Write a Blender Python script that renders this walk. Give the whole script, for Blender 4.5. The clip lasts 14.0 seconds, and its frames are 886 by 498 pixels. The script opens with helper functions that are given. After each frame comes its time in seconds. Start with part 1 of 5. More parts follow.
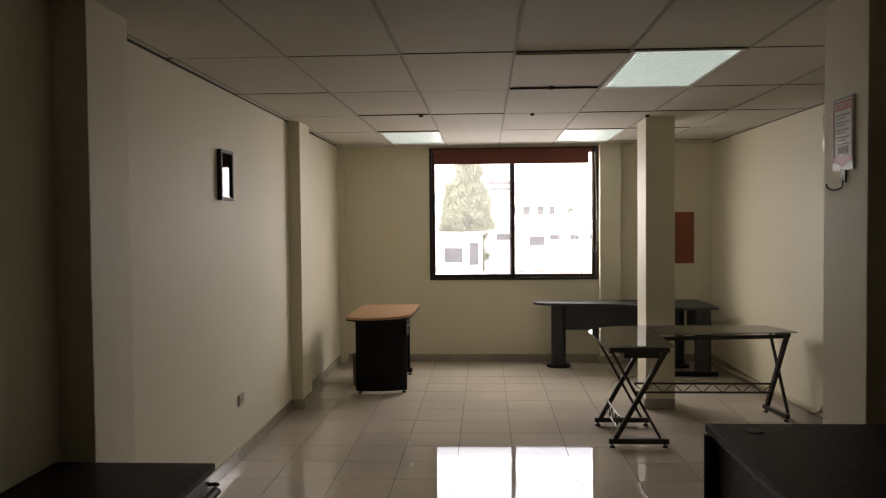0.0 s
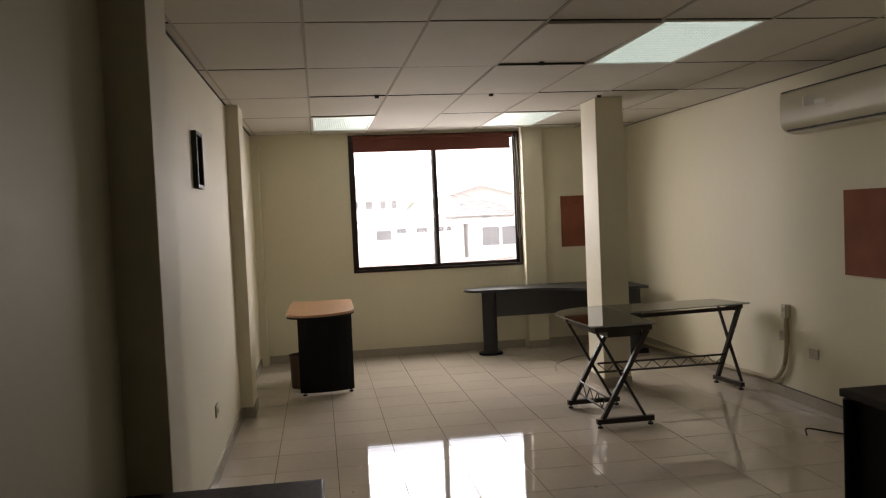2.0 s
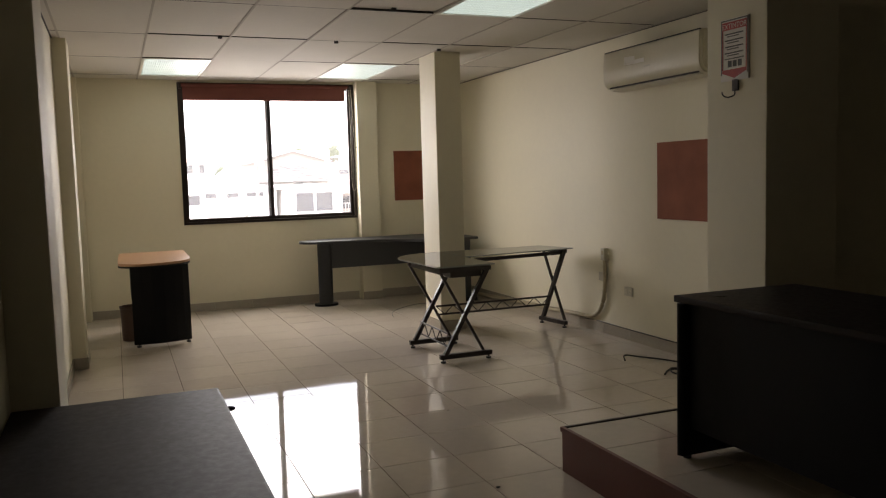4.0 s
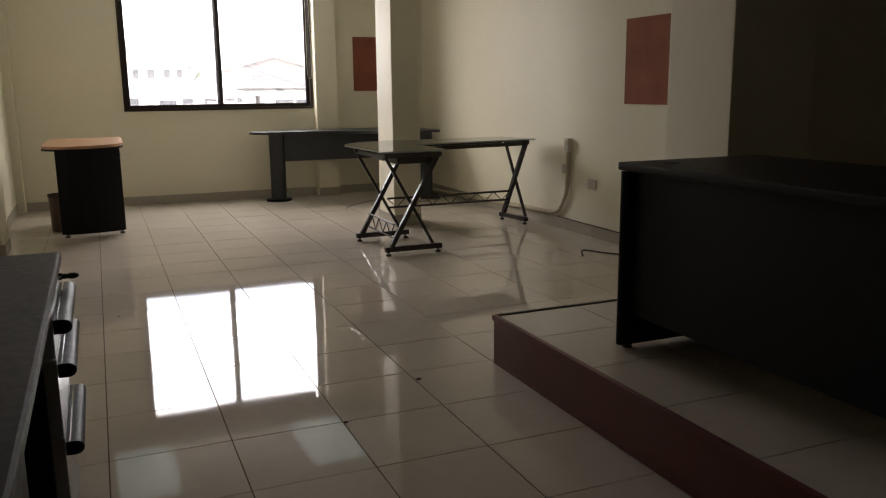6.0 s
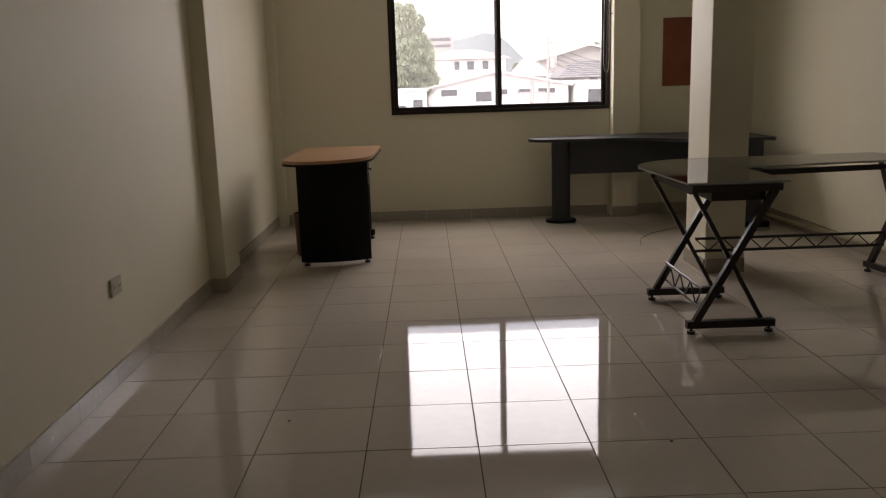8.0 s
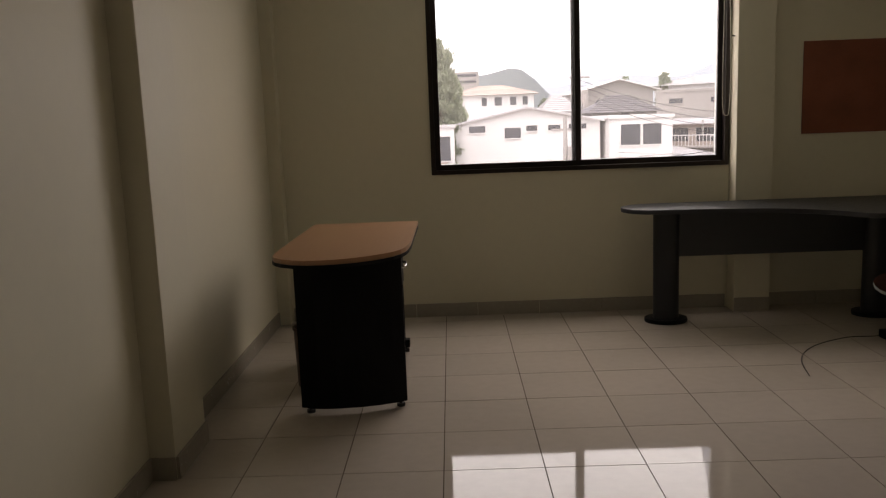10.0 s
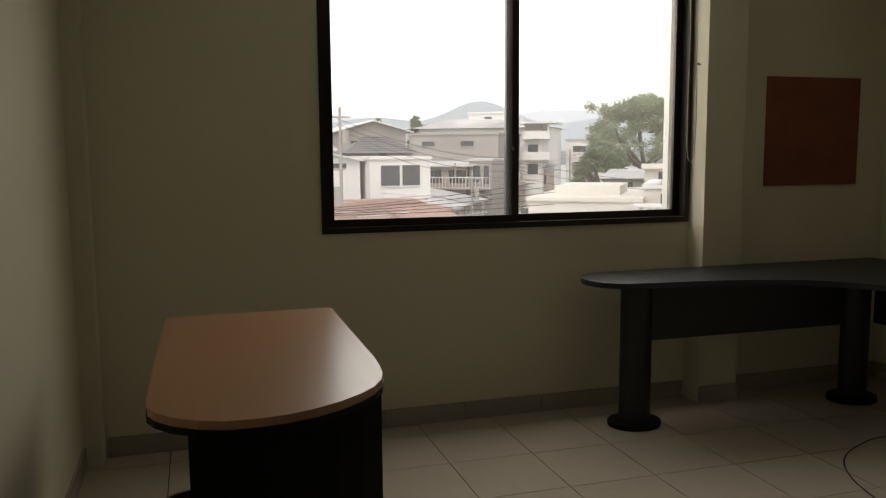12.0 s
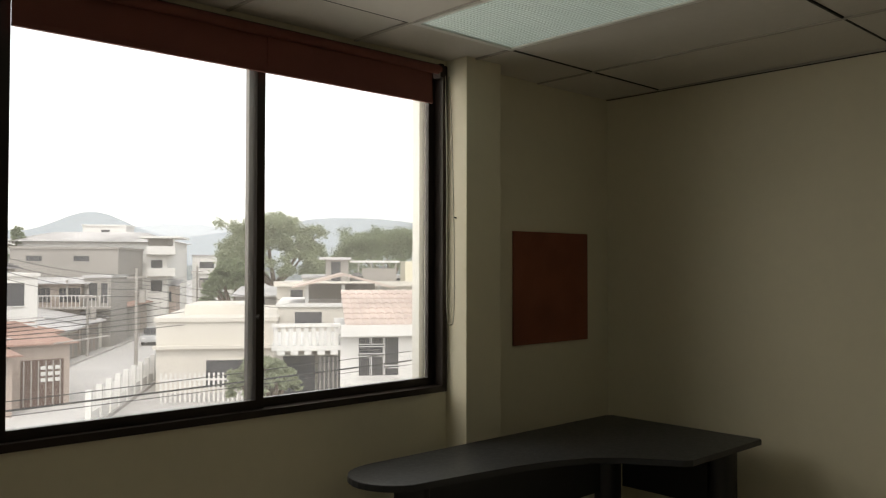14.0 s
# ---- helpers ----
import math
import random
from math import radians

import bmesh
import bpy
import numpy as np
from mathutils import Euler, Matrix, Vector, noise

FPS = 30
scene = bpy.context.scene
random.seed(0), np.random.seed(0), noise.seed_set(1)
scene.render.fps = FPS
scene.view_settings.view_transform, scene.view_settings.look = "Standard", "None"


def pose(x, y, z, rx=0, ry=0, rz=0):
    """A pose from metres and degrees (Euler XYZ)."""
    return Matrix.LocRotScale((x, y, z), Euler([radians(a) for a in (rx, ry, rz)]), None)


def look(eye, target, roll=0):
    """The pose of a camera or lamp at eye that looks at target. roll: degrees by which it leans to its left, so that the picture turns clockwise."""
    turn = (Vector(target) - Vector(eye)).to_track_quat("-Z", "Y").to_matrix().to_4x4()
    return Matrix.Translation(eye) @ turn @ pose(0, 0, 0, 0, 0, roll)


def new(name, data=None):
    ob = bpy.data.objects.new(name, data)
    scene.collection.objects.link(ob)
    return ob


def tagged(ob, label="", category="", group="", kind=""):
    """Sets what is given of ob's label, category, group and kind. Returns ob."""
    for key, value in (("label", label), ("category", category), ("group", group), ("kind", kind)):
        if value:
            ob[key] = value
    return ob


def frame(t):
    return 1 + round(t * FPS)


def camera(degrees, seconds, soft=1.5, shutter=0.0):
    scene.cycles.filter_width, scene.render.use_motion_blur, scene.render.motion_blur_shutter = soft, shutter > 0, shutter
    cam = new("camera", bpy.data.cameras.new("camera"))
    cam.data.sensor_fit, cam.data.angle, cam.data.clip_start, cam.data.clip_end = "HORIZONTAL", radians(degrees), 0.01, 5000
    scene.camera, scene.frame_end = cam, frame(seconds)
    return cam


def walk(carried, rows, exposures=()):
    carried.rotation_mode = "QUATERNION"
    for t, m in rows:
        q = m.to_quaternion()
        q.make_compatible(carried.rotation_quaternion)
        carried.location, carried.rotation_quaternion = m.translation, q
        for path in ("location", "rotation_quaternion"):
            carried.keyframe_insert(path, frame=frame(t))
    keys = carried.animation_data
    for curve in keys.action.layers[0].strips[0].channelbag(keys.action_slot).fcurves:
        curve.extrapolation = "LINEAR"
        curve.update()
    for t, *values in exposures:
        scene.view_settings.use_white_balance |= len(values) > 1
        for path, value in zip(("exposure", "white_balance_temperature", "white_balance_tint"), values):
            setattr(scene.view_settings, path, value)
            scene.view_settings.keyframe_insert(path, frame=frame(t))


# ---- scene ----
cam = camera(57.1, 14.0, soft=1.2)
PATH = [
    (0, (0.559, -0.049, 1.647), (0.454, 1.947, 1.582), -0.5),
    (0.5, (0.389, -0.029, 1.656), (0.29, 1.967, 1.586), -0.1),
    (1, (0.102, 0.063, 1.622), (0.027, 2.061, 1.559), -1.3),
    (1.5, (-0.217, 0.17, 1.642), (-0.218, 2.168, 1.571), -1.7),
    (2, (-0.474, 0.29, 1.592), (-0.174, 2.266, 1.507), -2.5),
    (2.5, (-0.638, 0.233, 1.584), (-0.215, 2.184, 1.464), -2.5),
    (3, (-0.803, 0.174, 1.562), (-0.243, 2.088, 1.408), -2.1),
    (5.5, (-0.608, 0.327, 1.191), (0.185, 2.148, 0.959), -1.2),
    (6, (-0.371, 0.489, 1.169), (0.387, 2.299, 0.782), -0.6),
    (6.5, (-0.153, 0.835, 1.224), (0.524, 2.675, 0.831), -1.1),
    (7, (0.063, 1.195, 1.248), (0.286, 3.142, 0.852), -1.6),
    (7.5, (0.142, 1.646, 1.247), (0.228, 3.604, 0.845), -1.1),
    (8, (0.21, 2.088, 1.241), (0.24, 4.047, 0.841), -1.8),
    (8.5, (0.212, 2.6, 1.267), (0.159, 4.56, 0.871), -2.1),
    (9, (0.222, 3.109, 1.31), (0.17, 5.075, 0.943), -2.2),
    (11.5, (-0.519, 5.383, 1.343), (-0.248, 7.347, 1.078), -1.4),
    (12, (-0.668, 5.74, 1.344), (-0.088, 7.639, 1.109), -0.4),
    (12.5, (-0.798, 6.096, 1.373), (0.08, 7.876, 1.13), -0.9),
    (13, (-0.783, 6.398, 1.405), (0.295, 8.07, 1.198), -0.5),
    (13.5, (-0.803, 6.618, 1.525), (0.492, 8.142, 1.517), -0.3),
    (14, (-0.794, 6.694, 1.56), (0.568, 8.157, 1.603), 0.1),
]
EXPOSURE = [
    (0.0, 2.5, 6720, 19), (3.0, 2.7, 6720, 19), (6.5, 2.8, 6420, 18), (7.0, 2.5, 6460, 19), (7.5, 2.25, 6560, 21),
    (9.0, 1.45, 6800, 24), (11.5, 1.3, 6950, 15), (12.0, 0.88, 6920, 12), (12.5, 1.15, 6880, 11), (13.0, 1.1, 6880, 10), (14.0, 0.95, 6850, 10),
]
walk(cam, [(t, look(e, g, r)) for t, e, g, r in PATH], EXPOSURE)

# ---- world, sun, exposure ----
world = bpy.data.worlds.new("overcast_sky")
scene.world = world
world.use_nodes = True
wn = world.node_tree
sky = wn.nodes.new("ShaderNodeTexSky")
sky.sky_type = "NISHITA"
sky.sun_disc = False
sky.sun_elevation = radians(58)
sky.sun_rotation = radians(207)
sky.air_density = 1.0
sky.dust_density = 2.0
sky.ozone_density = 0.6
wn.nodes["Background"].inputs["Strength"].default_value = 0.15
cloud = wn.nodes.new("ShaderNodeHueSaturation")
cloud.inputs["Saturation"].default_value = 0.22
cloud.inputs["Value"].default_value = 1.3
wn.links.new(sky.outputs[0], cloud.inputs["Color"])
wn.links.new(cloud.outputs[0], wn.nodes["Background"].inputs["Color"])
sun = new("sun", bpy.data.lights.new("sun", "SUN"))
sun.data.energy = 0.5
sun.data.angle = radians(14)
sun.data.color = (1.0, 0.96, 0.9)
sun.matrix_world = look((0, 0, 60), (14, 27, 0))

# the sky's light falling in through the window opening
daylight = new("window_daylight", bpy.data.lights.new("window_daylight", "AREA"))
daylight.data.shape = "RECTANGLE"
daylight.data.size, daylight.data.size_y = 2.3, 1.4
daylight.data.energy = 16.0
daylight.data.color = (1.0, 0.965, 0.88)
daylight.matrix_world = look((0.885, 10.15, 1.98), (0.885, 6.0, -1.2))

# ---- materials ----


def mat(name, color, rough=0.6, metal=0.0, scale=8.0, var=0.12, fine=0.0, bump=0.0, random_piece=0.0, coat=0.0, stain=0.0):
    """Principled paint with broad and fine variation, optional relief and per-piece shift."""
    m = bpy.data.materials.new(name)
    m.use_nodes = True
    nt = m.node_tree
    b = nt.nodes["Principled BSDF"]
    b.inputs["Roughness"].default_value = rough
    b.inputs["Metallic"].default_value = metal
    b.inputs["Coat Weight"].default_value = coat
    b.inputs["Coat Roughness"].default_value = 0.03
    tc = nt.nodes.new("ShaderNodeTexCoord")
    geo = nt.nodes.new("ShaderNodeNewGeometry")

    def noise_tex(s, detail=4.0):
        n = nt.nodes.new("ShaderNodeTexNoise")
        n.inputs["Scale"].default_value = s
        n.inputs["Detail"].default_value = detail
        nt.links.new(geo.outputs["Position"], n.inputs["Vector"])
        return n

    big = noise_tex(scale * 0.15)
    small = noise_tex(scale * 4)
    add = nt.nodes.new("ShaderNodeMath")
    add.operation = "MULTIPLY_ADD"
    add.inputs[1].default_value = 0.4
    nt.links.new(small.outputs["Fac"], add.inputs[0])
    nt.links.new(big.outputs["Fac"], add.inputs[2])
    rng = nt.nodes.new("ShaderNodeMapRange")
    rng.inputs["From Min"].default_value, rng.inputs["From Max"].default_value = 0.4, 1.0
    rng.inputs["To Min"].default_value, rng.inputs["To Max"].default_value = 1 - var, 1 + var
    nt.links.new(add.outputs[0], rng.inputs["Value"])
    last = rng.outputs["Result"]
    if random_piece:
        info = nt.nodes.new("ShaderNodeObjectInfo")
        r2 = nt.nodes.new("ShaderNodeMapRange")
        r2.inputs["To Min"].default_value, r2.inputs["To Max"].default_value = 1 - random_piece, 1 + random_piece
        nt.links.new(info.outputs["Random"], r2.inputs["Value"])
        mul = nt.nodes.new("ShaderNodeMath")
        mul.operation = "MULTIPLY"
        nt.links.new(last, mul.inputs[0])
        nt.links.new(r2.outputs["Result"], mul.inputs[1])
        last = mul.outputs[0]
    col = nt.nodes.new("ShaderNodeVectorMath")
    col.operation = "SCALE"
    col.inputs[0].default_value = color
    nt.links.new(last, col.inputs["Scale"])
    nt.links.new(col.outputs[0], b.inputs["Base Color"])
    rr = nt.nodes.new("ShaderNodeMapRange")
    rr.inputs["To Min"].default_value, rr.inputs["To Max"].default_value = max(rough * 0.75, 0.01), min(rough * 1.25, 1)
    nt.links.new(small.outputs["Fac"], rr.inputs["Value"])
    nt.links.new(rr.outputs["Result"], b.inputs["Roughness"])
    if bump:
        bp = nt.nodes.new("ShaderNodeBump")
        bp.inputs["Strength"].default_value = bump
        bp.inputs["Distance"].default_value = 0.004
        hn = noise_tex(scale * (fine or 10), 3.0)
        nt.links.new(hn.outputs["Fac"], bp.inputs["Height"])
        nt.links.new(bp.outputs["Normal"], b.inputs["Normal"])
    return m


def glass_mat(name, tint=(0.96, 0.97, 0.97, 1), haze_veil=0.0):
    m = bpy.data.materials.new(name)
    m.use_nodes = True
    nt = m.node_tree
    nt.nodes.remove(nt.nodes["Principled BSDF"])
    tr = nt.nodes.new("ShaderNodeBsdfTransparent")
    tr.inputs["Color"].default_value = tint
    gl = nt.nodes.new("ShaderNodeBsdfGlossy")
    gl.inputs["Roughness"].default_value = 0.02
    fr = nt.nodes.new("ShaderNodeFresnel")
    fr.inputs["IOR"].default_value = 1.45
    mx = nt.nodes.new("ShaderNodeMixShader")
    nt.links.new(fr.outputs[0], mx.inputs[0])
    nt.links.new(tr.outputs[0], mx.inputs[1])
    nt.links.new(gl.outputs[0], mx.inputs[2])
    last = mx
    # pale translucent film that paints a haze veil over the view outside
    if haze_veil:
        film = nt.nodes.new("ShaderNodeBsdfTranslucent")
        film.inputs["Color"].default_value = (0.85, 0.83, 0.80, 1)
        last = nt.nodes.new("ShaderNodeMixShader")
        geo = nt.nodes.new("ShaderNodeNewGeometry")
        nz = nt.nodes.new("ShaderNodeTexNoise")
        nz.inputs["Scale"].default_value = 3.0
        amount = nt.nodes.new("ShaderNodeMapRange")
        amount.inputs["To Min"].default_value, amount.inputs["To Max"].default_value = haze_veil * 0.6, haze_veil * 1.4
        nt.links.new(geo.outputs["Position"], nz.inputs["Vector"])
        nt.links.new(nz.outputs["Fac"], amount.inputs["Value"])
        nt.links.new(amount.outputs["Result"], last.inputs[0])
        nt.links.new(mx.outputs[0], last.inputs[1])
        nt.links.new(film.outputs[0], last.inputs[2])
    nt.links.new(last.outputs[0], nt.nodes["Material Output"].inputs["Surface"])
    return m


def lamp_mat(name, color, strength):
    m = bpy.data.materials.new(name)
    m.use_nodes = True
    b = m.node_tree.nodes["Principled BSDF"]
    b.inputs["Base Color"].default_value = (0.75, 0.8, 0.78, 1)
    b.inputs["Roughness"].default_value = 0.25
    b.inputs["Emission Color"].default_value = color
    b.inputs["Emission Strength"].default_value = strength
    nt = m.node_tree
    geo = nt.nodes.new("ShaderNodeNewGeometry")
    waves = []
    for axis in ("X", "Y"):
        wv = nt.nodes.new("ShaderNodeTexWave")
        wv.bands_direction = axis
        wv.inputs["Scale"].default_value = 17.0
        nt.links.new(geo.outputs["Position"], wv.inputs["Vector"])
        waves.append(wv)
    cell = nt.nodes.new("ShaderNodeMath")
    cell.operation = "MULTIPLY"
    nt.links.new(waves[0].outputs["Fac"], cell.inputs[0])
    nt.links.new(waves[1].outputs["Fac"], cell.inputs[1])
    # weak patterned emission stands in for daylight reflected by the unlit diffuser
    glow = nt.nodes.new("ShaderNodeMapRange")
    glow.inputs["To Min"].default_value, glow.inputs["To Max"].default_value = strength * 0.6, strength * 1.9
    nt.links.new(cell.outputs[0], glow.inputs["Value"])
    nt.links.new(glow.outputs["Result"], b.inputs["Emission Strength"])
    relief = nt.nodes.new("ShaderNodeBump")
    relief.inputs["Distance"].default_value = 0.004
    nt.links.new(cell.outputs[0], relief.inputs["Height"])
    nt.links.new(relief.outputs["Normal"], b.inputs["Normal"])
    return m


def wood_mat(name, c1, c2, rough):
    m = mat(name, c1, rough)
    nt = m.node_tree
    b = nt.nodes["Principled BSDF"]
    nt.links.remove(b.inputs["Roughness"].links[0])
    geo = nt.nodes.new("ShaderNodeNewGeometry")
    mp = nt.nodes.new("ShaderNodeMapping")
    mp.inputs["Scale"].default_value = (26, 1.6, 26)
    nz = nt.nodes.new("ShaderNodeTexNoise")
    nz.inputs["Scale"].default_value = 1.5
    nz.inputs["Detail"].default_value = 2
    ramp = nt.nodes.new("ShaderNodeValToRGB")
    ramp.color_ramp.elements[0].position, ramp.color_ramp.elements[1].position = 0.0, 1.0
    ramp.color_ramp.elements[0].color, ramp.color_ramp.elements[1].color = (*c1, 1), (*c2, 1)
    nt.links.new(geo.outputs["Position"], mp.inputs["Vector"])
    nt.links.new(mp.outputs[0], nz.inputs["Vector"])
    nt.links.new(nz.outputs["Fac"], ramp.inputs["Fac"])
    nt.links.new(ramp.outputs["Color"], b.inputs["Base Color"])
    return m


M_WALL = mat("cream_wall_paint", (0.75, 0.705, 0.55), 0.62, scale=5, var=0.05, fine=30, bump=0.12)
M_PANEL = mat("white_ceiling_board", (0.62, 0.59, 0.53), 0.85, scale=6, var=0.09, fine=40, bump=0.3)
M_TBAR = mat("ceiling_grid_paint", (0.42, 0.39, 0.34), 0.95, var=0.08)
M_VOID_SHADE = mat("ceiling_void_and_gap_shade", (0.03, 0.028, 0.025), 0.9)
M_TILE = mat("glazed_cream_floor_tile", (0.555, 0.495, 0.425), 0.04, scale=5, var=0.10, random_piece=0.03)
M_GROUT = mat("grey_brown_grout", (0.11, 0.08, 0.058), 0.9, scale=20)
M_SKIRT = mat("beige_skirting_tile", (0.40, 0.36, 0.30), 0.25, scale=9, var=0.15)
M_RISER = mat("red_brown_riser_paint", (0.13, 0.035, 0.028), 0.45, scale=12, var=0.25, bump=0.15)
M_FRAME = mat("dark_bronze_aluminium", (0.035, 0.026, 0.022), 0.4, 0.5, var=0.15)
M_GLASS = glass_mat("clear_glass")
# the pane's veil stands in for outdoor haze and glare
M_PANE = glass_mat("haze_veiled_window_glass", haze_veil=0.03)
M_BLIND = mat("terracotta_blind_fabric", (0.19, 0.06, 0.045), 0.85, scale=40, var=0.12, fine=12, bump=0.3)
M_BLACK = mat("black_laminate", (0.008, 0.008, 0.009), 0.5, scale=14, var=0.2, fine=14, bump=0.06)
M_CHAR = mat("charcoal_laminate", (0.022, 0.024, 0.028), 0.4, scale=14, var=0.2, fine=14, bump=0.06)
M_DARKTOP = mat("dark_brown_laminate_top", (0.018, 0.012, 0.010), 0.5, scale=12, var=0.2, bump=0.05)
M_TILE.node_tree.nodes["Principled BSDF"].inputs["Specular IOR Level"].default_value = 0.29
for dark in (M_BLACK, M_DARKTOP):
    dark.node_tree.nodes["Principled BSDF"].inputs["Specular IOR Level"].default_value = 0.14
M_WOOD = wood_mat("beech_laminate_top", (0.40, 0.215, 0.115), (0.45, 0.25, 0.14), 0.3)
M_STEEL = mat("black_brown_powder_coat", (0.022, 0.016, 0.014), 0.35, 0.2, var=0.2)
M_GLASSTOP = mat("smoked_black_glass", (0.012, 0.010, 0.010), 0.04, scale=2, var=0.1)
# polished edge whose bright reflection is put into a pale base colour
M_GLASSEDGE = mat("polished_edge_with_glint", (0.35, 0.38, 0.36), 0.12)
M_CHROME = mat("chrome", (0.7, 0.7, 0.7), 0.15, 1.0, var=0.03)
M_GREYFRONT = mat("pale_grey_drawer_front", (0.30, 0.29, 0.275), 0.3, scale=10, var=0.06)
M_CORK = mat("red_brown_cork_board", (0.27, 0.085, 0.045), 0.85, scale=30, var=0.28, fine=14, bump=0.5)
M_AC = mat("ivory_plastic", (0.60, 0.56, 0.44), 0.35, scale=6, var=0.05)
M_SLOT = mat("dark_slot", (0.02, 0.02, 0.02), 0.6)
M_PAPER = mat("white_paper", (0.82, 0.8, 0.78), 0.7, var=0.04)
M_SIGNW = mat("white_sign_plastic", (0.75, 0.72, 0.68), 0.35, var=0.04)
M_SIGNR = mat("red_sign_ink", (0.40, 0.025, 0.025), 0.4, var=0.08)
M_INK = mat("black_ink", (0.03, 0.03, 0.03), 0.5)
M_OUTLET = mat("ivory_outlet_plate", (0.5, 0.47, 0.38), 0.35, var=0.06)
M_CABLE = mat("black_cable", (0.015, 0.014, 0.013), 0.5)
M_CONDUIT = mat("beige_corrugated_conduit", (0.42, 0.36, 0.24), 0.5, scale=20, var=0.15)
M_BIN = mat("brown_plastic_bin", (0.10, 0.06, 0.045), 0.5, var=0.15)
# greenish glow is painted reflection, the tubes themselves look off
M_LAMP = lamp_mat("prismatic_lamp_diffuser", (0.78, 1.0, 0.90, 1), 0.085)
M_LAMPRIM = mat("white_lamp_rim", (0.7, 0.69, 0.64), 0.4, var=0.05)
# outdoors
M_GROUND = mat("dusty_concrete_ground", (0.38, 0.36, 0.34), 0.9, scale=0.8, var=0.25)
M_ROAD = mat("worn_concrete_road", (0.46, 0.44, 0.42), 0.9, scale=0.9, var=0.2)
M_WHITEW = mat("white_render", (0.62, 0.60, 0.57), 0.8, scale=0.9, var=0.14)
M_CREAMW = mat("cream_render", (0.56, 0.52, 0.46), 0.8, scale=0.9, var=0.16)
M_GREYW = mat("bare_grey_render", (0.30, 0.275, 0.25), 0.85, scale=0.9, var=0.2)
M_TANW = mat("tan_garage_render", (0.35, 0.285, 0.245), 0.85, scale=0.9, var=0.2)
M_DARKWIN = mat("dark_window_glass", (0.06, 0.06, 0.065), 0.15, var=0.2)
M_IRON = mat("painted_iron", (0.09, 0.085, 0.08), 0.5, var=0.2)
M_ZINC = mat("weathered_zinc_sheet", (0.48, 0.46, 0.45), 0.55, 0.3, scale=1.5, var=0.3)
M_RUST = mat("rusty_sheet", (0.30, 0.185, 0.145), 0.8, scale=1.5, var=0.35)
M_CLAY = mat("clay_roof_tile", (0.50, 0.40, 0.345), 0.8, scale=2, var=0.25)
M_SLATE = mat("dark_roof_tile", (0.14, 0.13, 0.13), 0.8, scale=2, var=0.2)
M_BARK = mat("bark", (0.16, 0.12, 0.09), 0.9, scale=4, var=0.3)
M_LEAF = mat("green_leaves", (0.12, 0.15, 0.09), 0.7, scale=1.2, var=0.5)
# green lightened and greyed to put distance haze into the leaf colour
M_LEAF2 = mat("haze_paled_green_leaves", (0.24, 0.26, 0.18), 0.7, scale=1.2, var=0.45)
for leafy in (M_LEAF, M_LEAF2):
    nt = leafy.node_tree
    thin = nt.nodes.new("ShaderNodeBsdfTranslucent")
    thin.inputs["Color"].default_value = (0.42, 0.46, 0.28, 1)
    half = nt.nodes.new("ShaderNodeMixShader")
    half.inputs[0].default_value = 0.5
    nt.links.new(nt.nodes["Principled BSDF"].outputs[0], half.inputs[1])
    nt.links.new(thin.outputs[0], half.inputs[2])
    nt.links.new(half.outputs[0], nt.nodes["Material Output"].inputs["Surface"])
M_NEARHILL = mat("wooded_grey_green_hill", (0.13, 0.145, 0.14), 1.0, scale=0.05, var=0.25)
M_TRIM = mat("dark_brown_edge_trim", (0.045, 0.028, 0.022), 0.5, scale=20, var=0.25)
M_YELLOWW = mat("pale_yellow_render", (0.60, 0.55, 0.42), 0.8, scale=0.9, var=0.14)
# haze is mixed into both ridge colours, paler with distance
M_HILL = mat("distant_hill_haze_tint", (0.30, 0.325, 0.34), 1.0, scale=0.02, var=0.12)
M_HILL2 = mat("farther_hill_haze_tint", (0.42, 0.44, 0.455), 1.0, scale=0.02, var=0.08)
M_CARW = mat("silver_car_paint", (0.5, 0.5, 0.5), 0.3, 0.3, var=0.05)
M_TYRE = mat("tyre_rubber", (0.02, 0.02, 0.02), 0.8)

# ---- mesh helpers ----
W = {}


def thing(name, label, category, x=0.0, y=0.0, z=0.0, group="", kind=""):
    e = new(name)
    e.empty_display_size = 0.1
    e.location = (x, y, z)
    W[e] = Matrix.Translation((x, y, z))
    return tagged(e, label, category, group, kind)


def finish(name, bm, material, smooth=False):
    bmesh.ops.recalc_face_normals(bm, faces=bm.faces)
    me = bpy.data.meshes.new(name)
    bm.to_mesh(me)
    bm.free()
    for mm in (material if isinstance(material, (list, tuple)) else [material]):
        me.materials.append(mm)
    if smooth:
        me.shade_smooth()
        me.set_sharp_from_angle(angle=radians(35))
    return me


def part(name, bm, material, parent, label="", smooth=False):
    m = W[parent]
    bm.transform(m.inverted())
    ob = new(name, finish(name, bm, material, smooth))
    ob.parent = parent
    W[ob] = m
    if label:
        ob["label"] = label
    return ob


def solid(name, bm, material, label="", category="", kind="", group="", smooth=False):
    ob = new(name, finish(name, bm, material, smooth))
    W[ob] = Matrix.Identity(4)
    return tagged(ob, label, category, group, kind)


def B():
    return bmesh.new()


